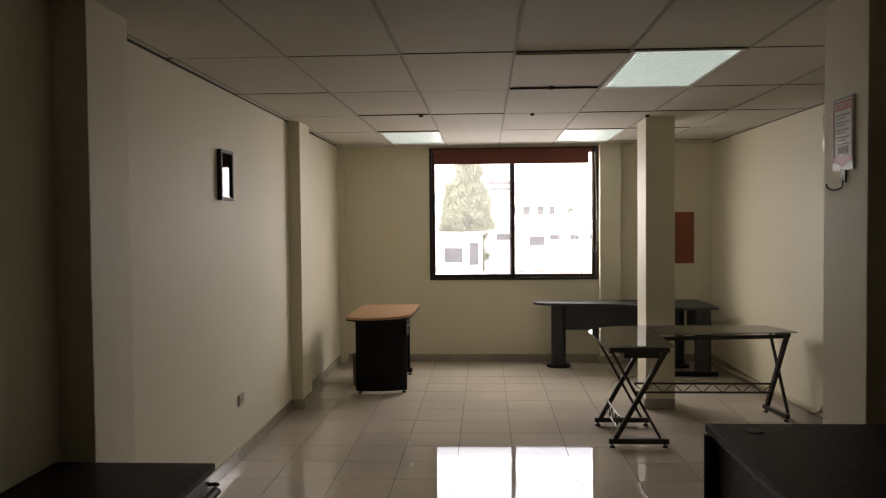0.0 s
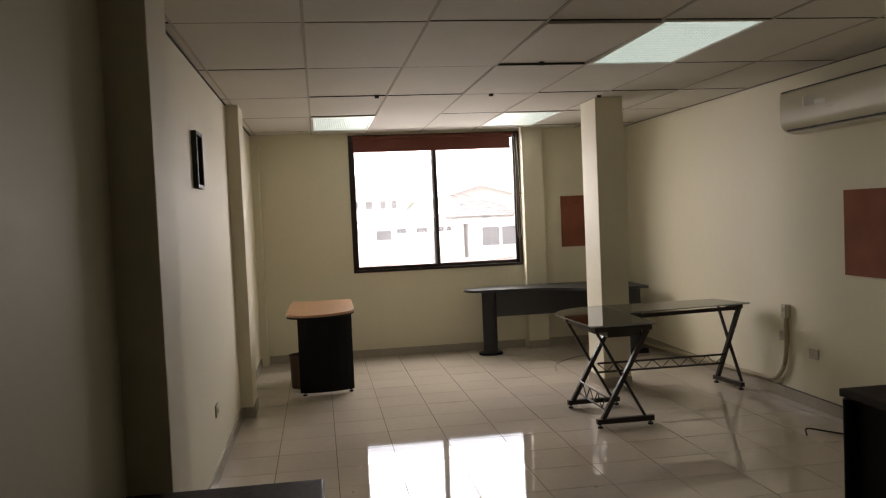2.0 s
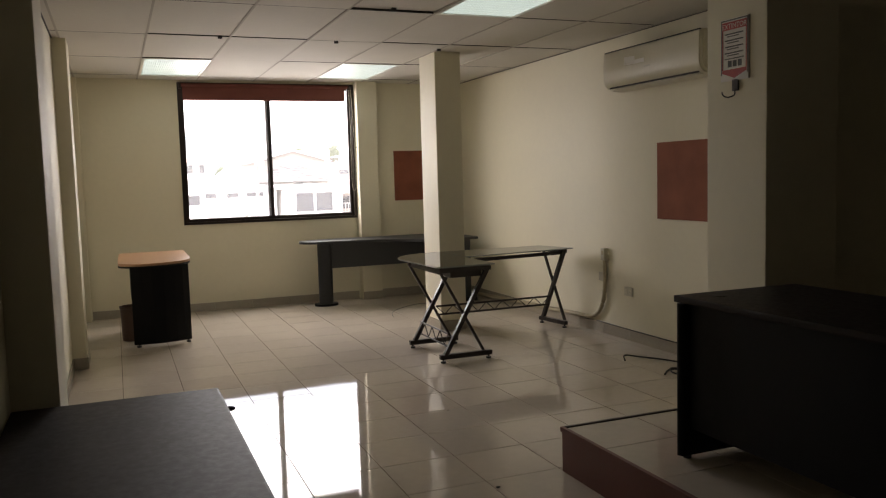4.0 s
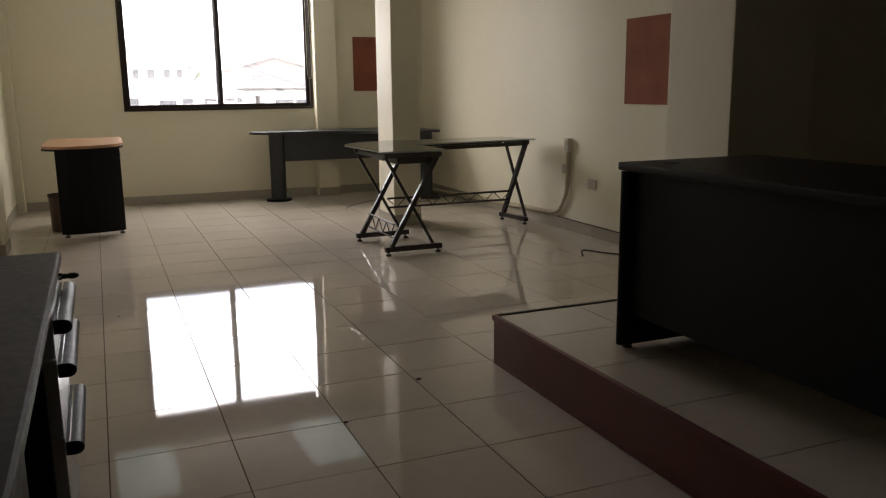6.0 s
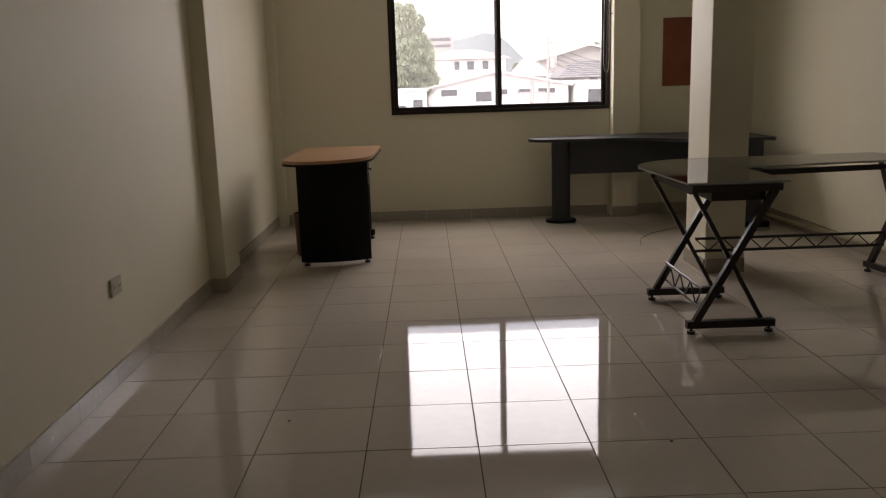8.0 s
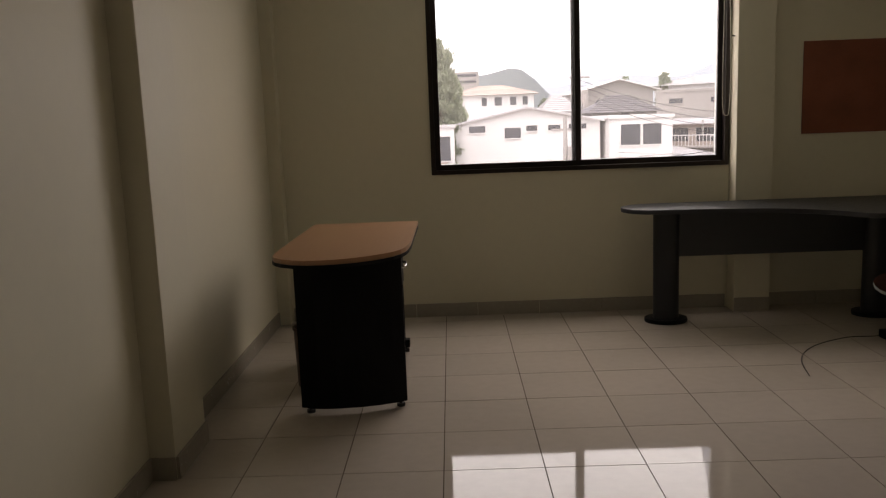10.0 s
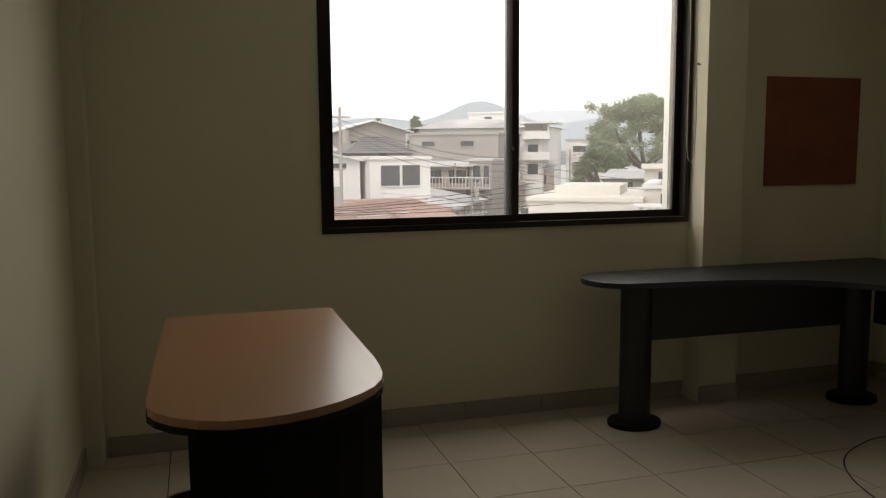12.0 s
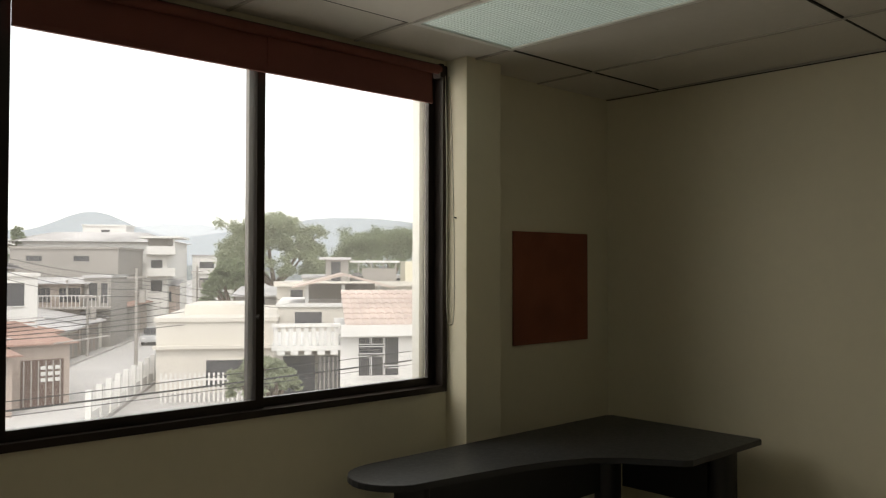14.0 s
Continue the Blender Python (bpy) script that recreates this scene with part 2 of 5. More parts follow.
def box(bm, x0, x1, y0, y1, z0, z1, bevel=0.0, mi=0):
    vs = [bm.verts.new((x, y, z)) for z in (z0, z1) for x, y in ((x0, y0), (x1, y0), (x1, y1), (x0, y1))]
    fs = [bm.faces.new([vs[i] for i in q]) for q in ((3, 2, 1, 0), (4, 5, 6, 7), (0, 1, 5, 4), (1, 2, 6, 5), (2, 3, 7, 6), (3, 0, 4, 7))]
    for f in fs:
        f.material_index = mi
    if bevel:
        es = list({e for f in fs for e in f.edges})
        bmesh.ops.bevel(bm, geom=es, offset=bevel, segments=2, affect="EDGES", profile=0.7)
    return bm


def bx(*a, **k):
    return box(bmesh.new(), *a, **k)


def prism(bm, pts, z0, z1, bevel=0.0):
    lo = [bm.verts.new((x, y, z0)) for x, y in pts]
    hi = [bm.verts.new((x, y, z1)) for x, y in pts]
    n = len(pts)
    fs = [bm.faces.new(lo[::-1]), bm.faces.new(hi)]
    for i in range(n):
        fs.append(bm.faces.new((lo[i], lo[(i + 1) % n], hi[(i + 1) % n], hi[i])))
    if bevel:
        es = [e for f in fs[:2] for e in f.edges]
        bmesh.ops.bevel(bm, geom=es, offset=bevel, segments=2, affect="EDGES", profile=0.7)
    return bm


def rod(bm, p, q, r, seg=10, r2=None):
    p, q = Vector(p), Vector(q)
    d = q - p
    m = Matrix.Translation((p + q) / 2) @ d.to_track_quat("Z", "Y").to_matrix().to_4x4()
    bmesh.ops.create_cone(bm, cap_ends=True, segments=seg, radius1=r, radius2=r if r2 is None else r2, depth=d.length, matrix=m)
    return bm


def bar(bm, p, q, w, h):
    """A rectangular bar from p to q, w wide across and h deep."""
    p, q = Vector(p), Vector(q)
    d = q - p
    m = Matrix.Translation((p + q) / 2) @ d.to_track_quat("Z", "Y").to_matrix().to_4x4() @ Matrix.Diagonal((w, h, d.length, 1))
    bmesh.ops.create_cube(bm, size=1, matrix=m)
    return bm


def tube(bm, pts, r, seg=8, ripple=0.0):
    """A swept round tube through points, smoothed by a spline."""
    P = [Vector(p) for p in pts]
    fine = []
    for i in range(len(P) - 1):
        a, b, c, d = P[max(i - 1, 0)], P[i], P[i + 1], P[min(i + 2, len(P) - 1)]
        for k in range(8):
            t = k / 8
            fine.append(0.5 * (2 * b + (c - a) * t + (2 * a - 5 * b + 4 * c - d) * t * t + (3 * b - a - 3 * c + d) * t ** 3))
    fine.append(P[-1])
    rings = []
    for i, p in enumerate(fine):
        d = (fine[min(i + 1, len(fine) - 1)] - fine[max(i - 1, 0)]).normalized()
        s = d.orthogonal().normalized() if abs(d.z) > 0.9 else d.cross(Vector((0, 0, 1))).normalized()
        n = d.cross(s)
        rr = r * (1 + (ripple if i % 2 else 0))
        rings.append([bm.verts.new(p + rr * (math.cos(2 * math.pi * k / seg) * s + math.sin(2 * math.pi * k / seg) * n)) for k in range(seg)])
    for a, b in zip(rings, rings[1:]):
        for k in range(seg):
            bm.faces.new((a[k], a[(k + 1) % seg], b[(k + 1) % seg], b[k]))
    bm.faces.new(rings[0][::-1]), bm.faces.new(rings[-1])
    return bm


def arc(cx, cy, rx, ry, a0, a1, n=10):
    return [(cx + rx * math.cos(radians(a0 + (a1 - a0) * i / n)), cy + ry * math.sin(radians(a0 + (a1 - a0) * i / n))) for i in range(n + 1)]


# ---- the room ----
XL, XR, YB, H = -1.168, 3.18, 9.54, 2.545
XLN, YS = -1.14, -6.0
WX0, WX1, WZ0, WZ1 = -0.10, 1.87, 0.967, 2.52
T = 0.15

bm = bx(XL - T, WX0, YB, YB + T, -0.2, H + 0.3)
box(bm, WX1, XR + T, YB, YB + T, -0.2, H + 0.3)
box(bm, WX0, WX1, YB, YB + T, -0.2, WZ0)
box(bm, WX0, WX1, YB, YB + T, WZ1, H + 0.3)
wall_back = solid("wall_north", bm, M_WALL, "cream painted wall with a wide window opening", "wall", "structure")
solid("wall_west", bx(XL - T, XL, 3.45, YB, -0.2, H + 0.3), M_WALL, "plain cream painted side wall", "wall", "structure")
solid("wall_west_near", bx(XLN - T, XLN, YS, 3.08, -0.2, H + 0.3), M_WALL, "plain cream painted wall beside the dark desk", "wall", "structure")
solid("wall_east", bx(XR, XR + T, YS, YB, -0.2, H + 0.3), M_WALL, "cream painted wall with air conditioner and board", "wall", "structure")
# unseen closing wall, set far back to lessen bounced light in the near room
solid("wall_south", bx(XLN - T, XR + T, YS - T, YS, -0.2, H + 0.3), M_WALL, "assumed plain rear wall, out of view behind the camera", "wall", "structure")
solid("wall_partition", bx(2.45, XR, 3.30, 3.42, -0.2, H + 0.3), M_WALL, "plain cream partition beside the pillar", "wall", "structure")
solid("pillar_west_near", bx(-1.34, -0.995, 3.08, 3.45, -0.1, H + 0.1, bevel=0.006), M_WALL, "cream painted square pillar in the side wall", "pillar", "structure")
solid("pillar_east_near", bx(2.012, 2.45, 3.136, 3.54, -0.1, H + 0.1, bevel=0.006), M_WALL, "cream painted pillar carrying an extinguisher sign", "pillar", "structure")
solid("pillar_west_far", bx(-1.3, -1.066, 7.05, 7.43, -0.1, H + 0.1, bevel=0.006), M_WALL, "cream painted pilaster on the side wall", "pillar", "structure")
solid("pillar_middle", bx(1.95, 2.2, 7.115, 7.51, -0.1, H + 0.1, bevel=0.006), M_WALL, "free-standing cream square column by the glass desk", "pillar", "structure")
solid("pillar_window", bx(1.875, 2.11, 9.40, YB + 0.05, -0.1, H + 0.1, bevel=0.004), M_WALL, "cream pilaster beside the window", "pillar", "structure")
solid("pillar_corner", bx(-1.25, -1.09, 9.44, YB + 0.05, -0.1, H + 0.1, bevel=0.004), M_WALL, "slim cream pilaster in the far corner", "pillar", "structure")

# skirting tiles, with joints every 0.4 m
bm = B()


def skirt(x0, y0, x1, y1, nx, ny, h=0.09, th=0.012):
    n = max(1, round(math.hypot(x1 - x0, y1 - y0) / 0.4))
    for i in range(n):
        a, b = (i + 0.004) / n, (i + 0.996) / n
        xa, xb, ya, yb = x0 + (x1 - x0) * a, x0 + (x1 - x0) * b, y0 + (y1 - y0) * a, y0 + (y1 - y0) * b
        if nx:
            box(bm, min(xa, xa + nx * th), max(xa, xa + nx * th), min(ya, yb), max(ya, yb), 0.001, h)
        else:
            box(bm, min(xa, xb), max(xa, xb), min(ya, ya + ny * th), max(ya, ya + ny * th), 0.001, h)


skirt(XL, 3.46, XL, 7.04, 1, 0)
skirt(XL, 7.44, XL, 9.43, 1, 0)
skirt(-1.08, YB, 1.86, YB, 0, -1)
skirt(2.12, YB, XR, YB, 0, -1)
skirt(1.875, 9.40, 2.11, 9.40, 0, -1)
skirt(XR, 3.47, XR, YB - 0.02, -1, 0)
skirt(-1.168, 7.05, -1.066, 7.05, 0, -1)
skirt(-1.066, 7.05, -1.066, 7.43, 1, 0)
skirt(1.95, 7.115, 2.2, 7.115, 0, -1)
skirt(1.95, 7.115, 1.95, 7.51, -1, 0)
skirt(-0.995, 3.08, -0.995, 3.45, 1, 0)
skirt(XLN, YS, XLN, 3.07, 1, 0)
solid("baseboard", bm, M_SKIRT, "low beige tile skirting along the walls", "baseboard", "structure")

# ceiling: lay-in boards 0.61 x 1.22 m with open joints and a painted grid
CX = [0.11 + 0.61 * i for i in range(-3, 7)]
CY = [4.30 + 1.22 * i for i in range(-9, 6)]
LAMPS = [(1.33, 4.30), (-0.50, 7.96), (1.33, 7.96)]
bm = B()
rnd = random.Random(4)
for x in CX[:-1]:
    for y in CY[:-1]:
        if any(abs(x - a) < 0.05 and abs(y - b) < 0.05 for a, b in LAMPS):
            continue
        xa, xb = max(x + 0.004, XL - 0.1), min(x + 0.606, XR + 0.1)
        ya, yb = max(y + 0.009, YS - 0.1), min(y + 1.211, YB + 0.1)
        if xb - xa < 0.02 or yb - ya < 0.02:
            continue
        d = rnd.uniform(-0.003, 0.003)
        k = len(bm.verts)
        box(bm, xa, xb, ya, yb, H + d, H + 0.02 + d, mi=0)
        bm.verts.ensure_lookup_table()
        tilt = rnd.uniform(-0.0022, 0.0022)
        if abs(x - 0.72) < 0.05 and abs(y - 4.30) < 0.05:
            tilt = 0.014
        for v in bm.verts[k:]:
            v.co.z += tilt * (v.co.y - (ya + yb) / 2) / 0.6
for x in CX:
    if XL < x < XR:
        box(bm, x - 0.008, x + 0.008, YS, YB, H - 0.004, H + 0.012, mi=1)
# near-black strips paint the shade in board joints and along the wall tops
for y in CY:
    if YS < y < YB:
        box(bm, XL, XR, y - 0.004, y + 0.004, H - 0.002, H + 0.012, mi=2)
box(bm, XL, XL + 0.010, 3.46, YB, H - 0.007, H + 0.01, mi=2)
box(bm, XR - 0.010, XR, 3.43, YB, H - 0.007, H + 0.01, mi=2)
box(bm, XL - T, XR + T, YS - T, YB, H + 0.06, H + 0.12, mi=2)
solid("ceiling", bm, [M_PANEL, M_TBAR, M_VOID_SHADE], "suspended ceiling of off-white boards with dark joints", "ceiling", "structure")

# slab under the tiles
floor = solid("floor", bx(XL - T, XR + T, YS - T, YB + 0.05, -0.2, -0.004), M_GROUT, "glossy cream square-tiled floor with dark joints", "floor", "structure")
platform = thing("platform", "low tiled platform with a dark red-brown riser", "platform", 2.1, 1.0, 0, kind="structure")
PX, PY, PH = 1.125, 3.507, 0.213
part("riser", bx(PX, XR, YS, PY, 0.0, PH - 0.012, bevel=0.004), M_RISER, platform, "dark red-brown painted riser")

part("edge_trim", bx(PX - 0.006, PX + 0.016, YS, PY + 0.006, PH - 0.020, PH + 0.004, bevel=0.003), M_RISER, platform, "worn red-brown painted edge")
part("edge_trim", bx(PX + 0.017, XR, PY - 0.012, PY + 0.006, PH - 0.020, PH + 0.005, bevel=0.003), M_TRIM, platform, "dark edge strip")

# window: aluminium frame, sliding panes, sill
win = thing("window_1", "wide sliding window in a dark bronze frame", "window", (WX0 + WX1) / 2, YB + 0.05, WZ0, kind="structure")
f = 0.028
bm = bx(WX0, WX0 + f, YB - 0.012, YB + 0.08, WZ0, WZ1)
box(bm, WX1 - f, WX1, YB - 0.012, YB + 0.08, WZ0, WZ1)
box(bm, WX0 + f, WX1 - f, YB - 0.012, YB + 0.08, WZ0, WZ0 + f)
box(bm, WX0 + f, WX1 - f, YB - 0.012, YB + 0.08, WZ1 - f, WZ1)
part("window_frame", bm, M_FRAME, win, "dark bronze aluminium frame")
xm = 0.872
for x0, x1, yy in ((WX0 + f, xm + 0.028, YB + 0.02), (xm - 0.028, WX1 - f, YB + 0.05)):
    s = 0.036
    bm = bx(x0, x0 + s, yy, yy + 0.025, WZ0 + f, WZ1 - f)
    box(bm, x1 - s, x1, yy, yy + 0.025, WZ0 + f, WZ1 - f)
    box(bm, x0 + s, x1 - s, yy, yy + 0.025, WZ0 + f, WZ0 + f + s)
    box(bm, x0 + s, x1 - s, yy, yy + 0.025, WZ1 - f - s, WZ1 - f)
    sash = part("sash", bm, M_FRAME, win)
    pane = part("pane", bx(x0 + s, x1 - s, yy + 0.010, yy + 0.014, WZ0 + f + s, WZ1 - f - s), M_PANE, sash, "clear glass with a faint pale haze veil")
    pane.visible_shadow = False
latch = part("latch", rod(B(), (xm + 0.0, YB + 0.0, 1.36), (xm + 0.0, YB + 0.02, 1.36), 0.009), M_FRAME, win)

bm = bx(WX1 - 0.03, WX1 + 0.12, YB + T + 0.005, YB + T + 0.055, WZ0 - 0.1, WZ1)
solid("trim", bm, M_WHITEW, "pale rendered outer window reveal", "trim", "structure")
solid("nail", rod(B(), (1.876, 9.47, 1.79), (1.858, 9.47, 1.793), 0.004, 8), M_SLOT, "small dark nail in the pilaster", "nail")

# roller blind, rolled nearly up
blind = thing("roller_blind", "rolled-up terracotta fabric roller blind above the window", "blind", 0.86, 9.49, 2.34)
part("tube", rod(B(), (-0.06, 9.506, 2.488), (1.80, 9.506, 2.488), 0.021, 16), M_BLIND, blind, smooth=True)
part("fabric", bx(-0.045, 0.884, 9.518, 9.521, 2.345, 2.50), M_BLIND, blind, "terracotta woven fabric")
part("fabric", bx(0.880, 1.76, 9.512, 9.516, 2.345, 2.50), M_BLIND, blind, "terracotta woven fabric")
part("bottom_bar", bx(-0.045, 1.76, 9.507, 9.524, 2.325, 2.345, bevel=0.003), M_BLIND, blind)
for x in (-0.085, 1.79):
    part("bracket", bx(x, x + 0.025, 9.49, 9.54, 2.45, 2.515, bevel=0.003), M_FRAME, blind)
part("pull_chain", tube(B(), [(1.795, 9.46, 2.45), (1.80, 9.455, 2.0), (1.795, 9.45, 1.5), (1.80, 9.45, 1.33), (1.82, 9.45, 1.29), (1.84, 9.45, 1.33), (1.845, 9.45, 1.6), (1.835, 9.455, 2.1), (1.82, 9.46, 2.45)], 0.0028, 6), M_OUTLET, blind, "pale beaded pull chain")

# recessed fluorescent lamps
def ceiling_lamp(x, y):
    e = thing("ceiling_light", "recessed fluorescent ceiling light with prismatic diffuser", "ceiling light", x + 0.305, y + 0.61, H, group="recessed ceiling lights")
    bm = bx(x + 0.006, x + 0.03, y + 0.006, y + 1.214, H - 0.008, H + 0.04)
    box(bm, x + 0.58, x + 0.604, y + 0.006, y + 1.214, H - 0.008, H + 0.04)
    box(bm, x + 0.03, x + 0.58, y + 0.006, y + 0.03, H - 0.008, H + 0.04)
    box(bm, x + 0.03, x + 0.58, y + 1.19, y + 1.214, H - 0.008, H + 0.04)
    part("frame", bm, M_LAMPRIM, e)
    bm = B()
    n = 46
    for i in range(n):
        ya, yb = y + 0.03 + 1.16 * i / n, y + 0.03 + 1.16 * (i + 1) / n
        vs = [bm.verts.new(c) for c in ((x + 0.03, ya, H), (x + 0.58, ya, H), (x + 0.58, (ya + yb) / 2, H - 0.0012), (x + 0.03, (ya + yb) / 2, H - 0.0012), (x + 0.58, yb, H), (x + 0.03, yb, H))]
        bm.faces.new((vs[0], vs[1], vs[2], vs[3])), bm.faces.new((vs[3], vs[2], vs[4], vs[5]))
    bmesh.ops.remove_doubles(bm, verts=bm.verts, dist=0.0005)
    part("diffuser", bm, M_LAMP, e, "ribbed greenish-white plastic diffuser")
    return e


for a, b in LAMPS:
    ceiling_lamp(a, b)

# small black hangers at the ceiling grid
for x, y in ((0.03, 6.72), (0.95, 6.74), (1.93, 6.95), (1.0, 5.42)):
    bm = bx(x - 0.016, x + 0.016, y - 0.012, y + 0.012, H - 0.022, H + 0.002, bevel=0.003)
    solid("ceiling_clip", bm, M_SLOT, "small black clip on the ceiling grid", "clip", group="ceiling clips")

# ---- wood-topped desk by the window ----
desk = thing("pedestal_desk", "black pedestal desk with bowed beech laminate top", "desk", -0.48, 8.2, 0)
TOP = [(-0.19, 8.85), (-0.765, 8.85), (-0.785, 8.83), (-0.795, 8.3), (-0.80, 7.80), (-0.795, 7.735), (-0.775, 7.685), (-0.735, 7.635), (-0.68, 7.595), (-0.62, 7.572), (-0.55, 7.568), (-0.48, 7.578), (-0.41, 7.603), (-0.345, 7.64), (-0.29, 7.685), (-0.245, 7.735), (-0.213, 7.795), (-0.195, 7.86), (-0.186, 7.94), (-0.18, 8.05), (-0.175, 8.84)]
part("tabletop", prism(B(), TOP, 0.728, 0.75, bevel=0.003), M_WOOD, desk, "orange-beige beech laminate top")
part("edge_band", prism(B(), [(x * 1.0 + (x + 0.48) * 0.006, 8.2 + (y - 8.2) * 1.003) for x, y in TOP], 0.712, 0.7275), M_BLACK, desk, "black rubber edge band")
FC = [(-0.705, 7.735), (-0.62, 7.71), (-0.53, 7.705), (-0.43, 7.715), (-0.34, 7.735), (-0.27, 7.76), (-0.215, 7.79)]
part("front_panel", prism(B(), FC + [(x, y + 0.025) for x, y in FC[::-1]], 0.026, 0.711), M_BLACK, desk, "bowed black front panel")
part("side_panel", bx(-0.70, -0.68, 7.77, 8.72, 0.36, 0.711, bevel=0.003), M_BLACK, desk)
part("rear_panel", bx(-0.66, -0.27, 8.70, 8.72, 0.045, 0.711, bevel=0.003), M_BLACK, desk)
part("pedestal", bx(-0.63, -0.252, 7.83, 8.26, 0.50, 0.711, bevel=0.004), M_BLACK, desk)
for z in (0.515,):
    dr = part("drawer", bx(-0.251, -0.235, 7.84, 8.25, z, z + 0.185, bevel=0.004), M_BLACK, desk)
    part("handle", tube(B(), [(-0.235, 7.97, z + 0.12), (-0.212, 7.98, z + 0.12), (-0.205, 8.04, z + 0.12), (-0.212, 8.11, z + 0.12), (-0.235, 8.12, z + 0.12)], 0.006), M_CHROME, dr, "chrome bow handle", smooth=True)
part("foot_rail", bx(-0.64, -0.245, 8.68, 8.74, 0.03, 0.075, bevel=0.006), M_BLACK, desk)
for x, y in ((-0.665, 7.745), (-0.245, 7.795), (-0.6, 8.71), (-0.27, 8.71)):
    bm = rod(B(), (x, y, 0.0), (x, y, 0.014), 0.02, 14)
    rod(bm, (x, y, 0.012), (x, y, 0.05), 0.008)
    part("glide_foot", bm, M_SLOT, desk)

bm = B()
n = 24
prof = [(0.10, 0.0), (0.105, 0.004), (0.112, 0.295), (0.118, 0.30), (0.118, 0.315), (0.108, 0.315), (0.106, 0.30), (0.098, 0.01), (0.0, 0.01)]
rings = [[bm.verts.new((-0.71 + r * math.cos(2 * math.pi * k / n), 8.02 + r * math.sin(2 * math.pi * k / n), z + 0.001)) for k in range(n)] for r, z in prof[:-1]]
for a, b in zip(rings, rings[1:]):
    for k in range(n):
        bm.faces.new((a[k], a[(k + 1) % n], b[(k + 1) % n], b[k]))
bm.faces.new(rings[-1]), bm.faces.new(rings[0][::-1])
bmesh.ops.translate(bm, verts=bm.verts, vec=(0.015, 0.14, 0))
solid("waste_bin", bm, M_BIN, "brown plastic waste bin standing behind the desk", "waste bin", smooth=True)

# ---- charcoal corner desk ----
ld = thing("corner_desk", "charcoal L-shaped corner desk on round column legs", "desk", 2.1, 9.1, 0)
LT = arc(1.285, 9.195, 0.195, 0.192, 90, 250, 14) + [(1.45, 8.985), (1.70, 8.95), (1.90, 8.90), (2.06, 8.835), (2.17, 8.74), (2.25, 8.62), (2.30, 8.53), (2.34, 8.505), (2.96, 8.505), (2.975, 8.52), (2.975, 9.36), (2.94, 9.388)]
part("tabletop", prism(B(), LT, 0.715, 0.742, bevel=0.006), M_CHAR, ld, "charcoal laminate top with rounded end")
for x, y in ((1.375, 9.205), (2.70, 9.2)):
    bm = B()
    prism(bm, arc(x, y, 0.082, 0.06, 0, 345, 23), 0.026, 0.714)
    leg = part("leg", bm, M_CHAR, ld, "oval charcoal column leg", smooth=True)
    bm = prism(B(), arc(x, y, 0.135, 0.115, 0, 345, 23), 0.0, 0.026, bevel=0.006)
    part("base", bm, M_BLACK, leg, smooth=True)
bm = B()
prism(bm, arc(2.84, 8.64, 0.085, 0.06, 0, 345, 23), 0.05, 0.714)
leg = part("leg", bm, M_CHAR, ld, "oval charcoal column leg", smooth=True)
part("base", bx(2.46, 2.99, 8.60, 8.68, 0.0, 0.05, bevel=0.015), M_BLACK, leg, "long black foot rail")
part("modesty_panel", bx(1.44, 2.63, 9.19, 9.21, 0.42, 0.714, bevel=0.003), M_CHAR, ld)
part("modesty_panel", bx(2.80, 2.82, 8.70, 9.18, 0.42, 0.714, bevel=0.003), M_CHAR, ld)

# ---- L-shaped glass desk with crossed steel legs ----
gd = thing("glass_desk", "L-shaped black glass desk on crossed dark steel legs", "desk", 2.1, 6.5, 0)


def glass_top(pts):
    bm = prism(B(), pts, 0.732, 0.742)
    for f_ in bm.faces:
        f_.normal_update()
        f_.material_index = 1 if abs(f_.normal.z) < 0.5 else 0
    part("glass_top", bm, [M_GLASSTOP, M_GLASSEDGE], gd, "smoked black glass top with a polished edge")


glass_top([(1.43, 5.87), (1.92, 5.88), (1.925, 7.045)] + arc(1.86, 6.60, 0.47, 0.44, 82, 172, 10) + [(1.40, 6.45)])
glass_top([(1.932, 6.50), (2.5, 6.56), (3.065, 6.625), (3.06, 6.65), (2.95, 7.045), (1.932, 7.045)])


def x_frame(p0, p1, zt=0.70):
    """Two crossed bars between the feet p0 and p1, a floor bar and glides. The heavy bar rises from p0."""
    a, b = Vector((*p0, 0)), Vector((*p1, 0))
    u = (b - a).normalized()
    n = Vector((-u.y, u.x, 0))
    part("cross_bar", bar(B(), a + u * 0.02 + Vector((0, 0, 0.06)), b - u * 0.0 + Vector((0, 0, zt)), 0.032, 0.032), M_STEEL, gd)
    part("cross_bar", bar(B(), b - u * 0.03 + n * 0.03 + Vector((0, 0, 0.06)), a + u * 0.0 + n * 0.03 + Vector((0, 0, zt)), 0.02, 0.02), M_STEEL, gd)
    part("foot_bar", bar(B(), a + Vector((0, 0, 0.047)) - u * 0.025, b + Vector((0, 0, 0.047)) + u * 0.025, 0.036, 0.036), M_STEEL, gd)
    part("top_bar", bar(B(), a + Vector((0, 0, zt + 0.012)) - u * 0.02, b + Vector((0, 0, zt + 0.012)) + u * 0.03, 0.034, 0.034), M_STEEL, gd)
    for p in (a, b):
        bm = rod(B(), p, p + Vector((0, 0, 0.014)), 0.02, 12)
        rod(bm, p + Vector((0, 0, 0.012)), p + Vector((0, 0, 0.036)), 0.007)
        part("glide_foot", bm, M_SLOT, gd)


x_frame((1.469, 5.885), (1.850, 5.885))
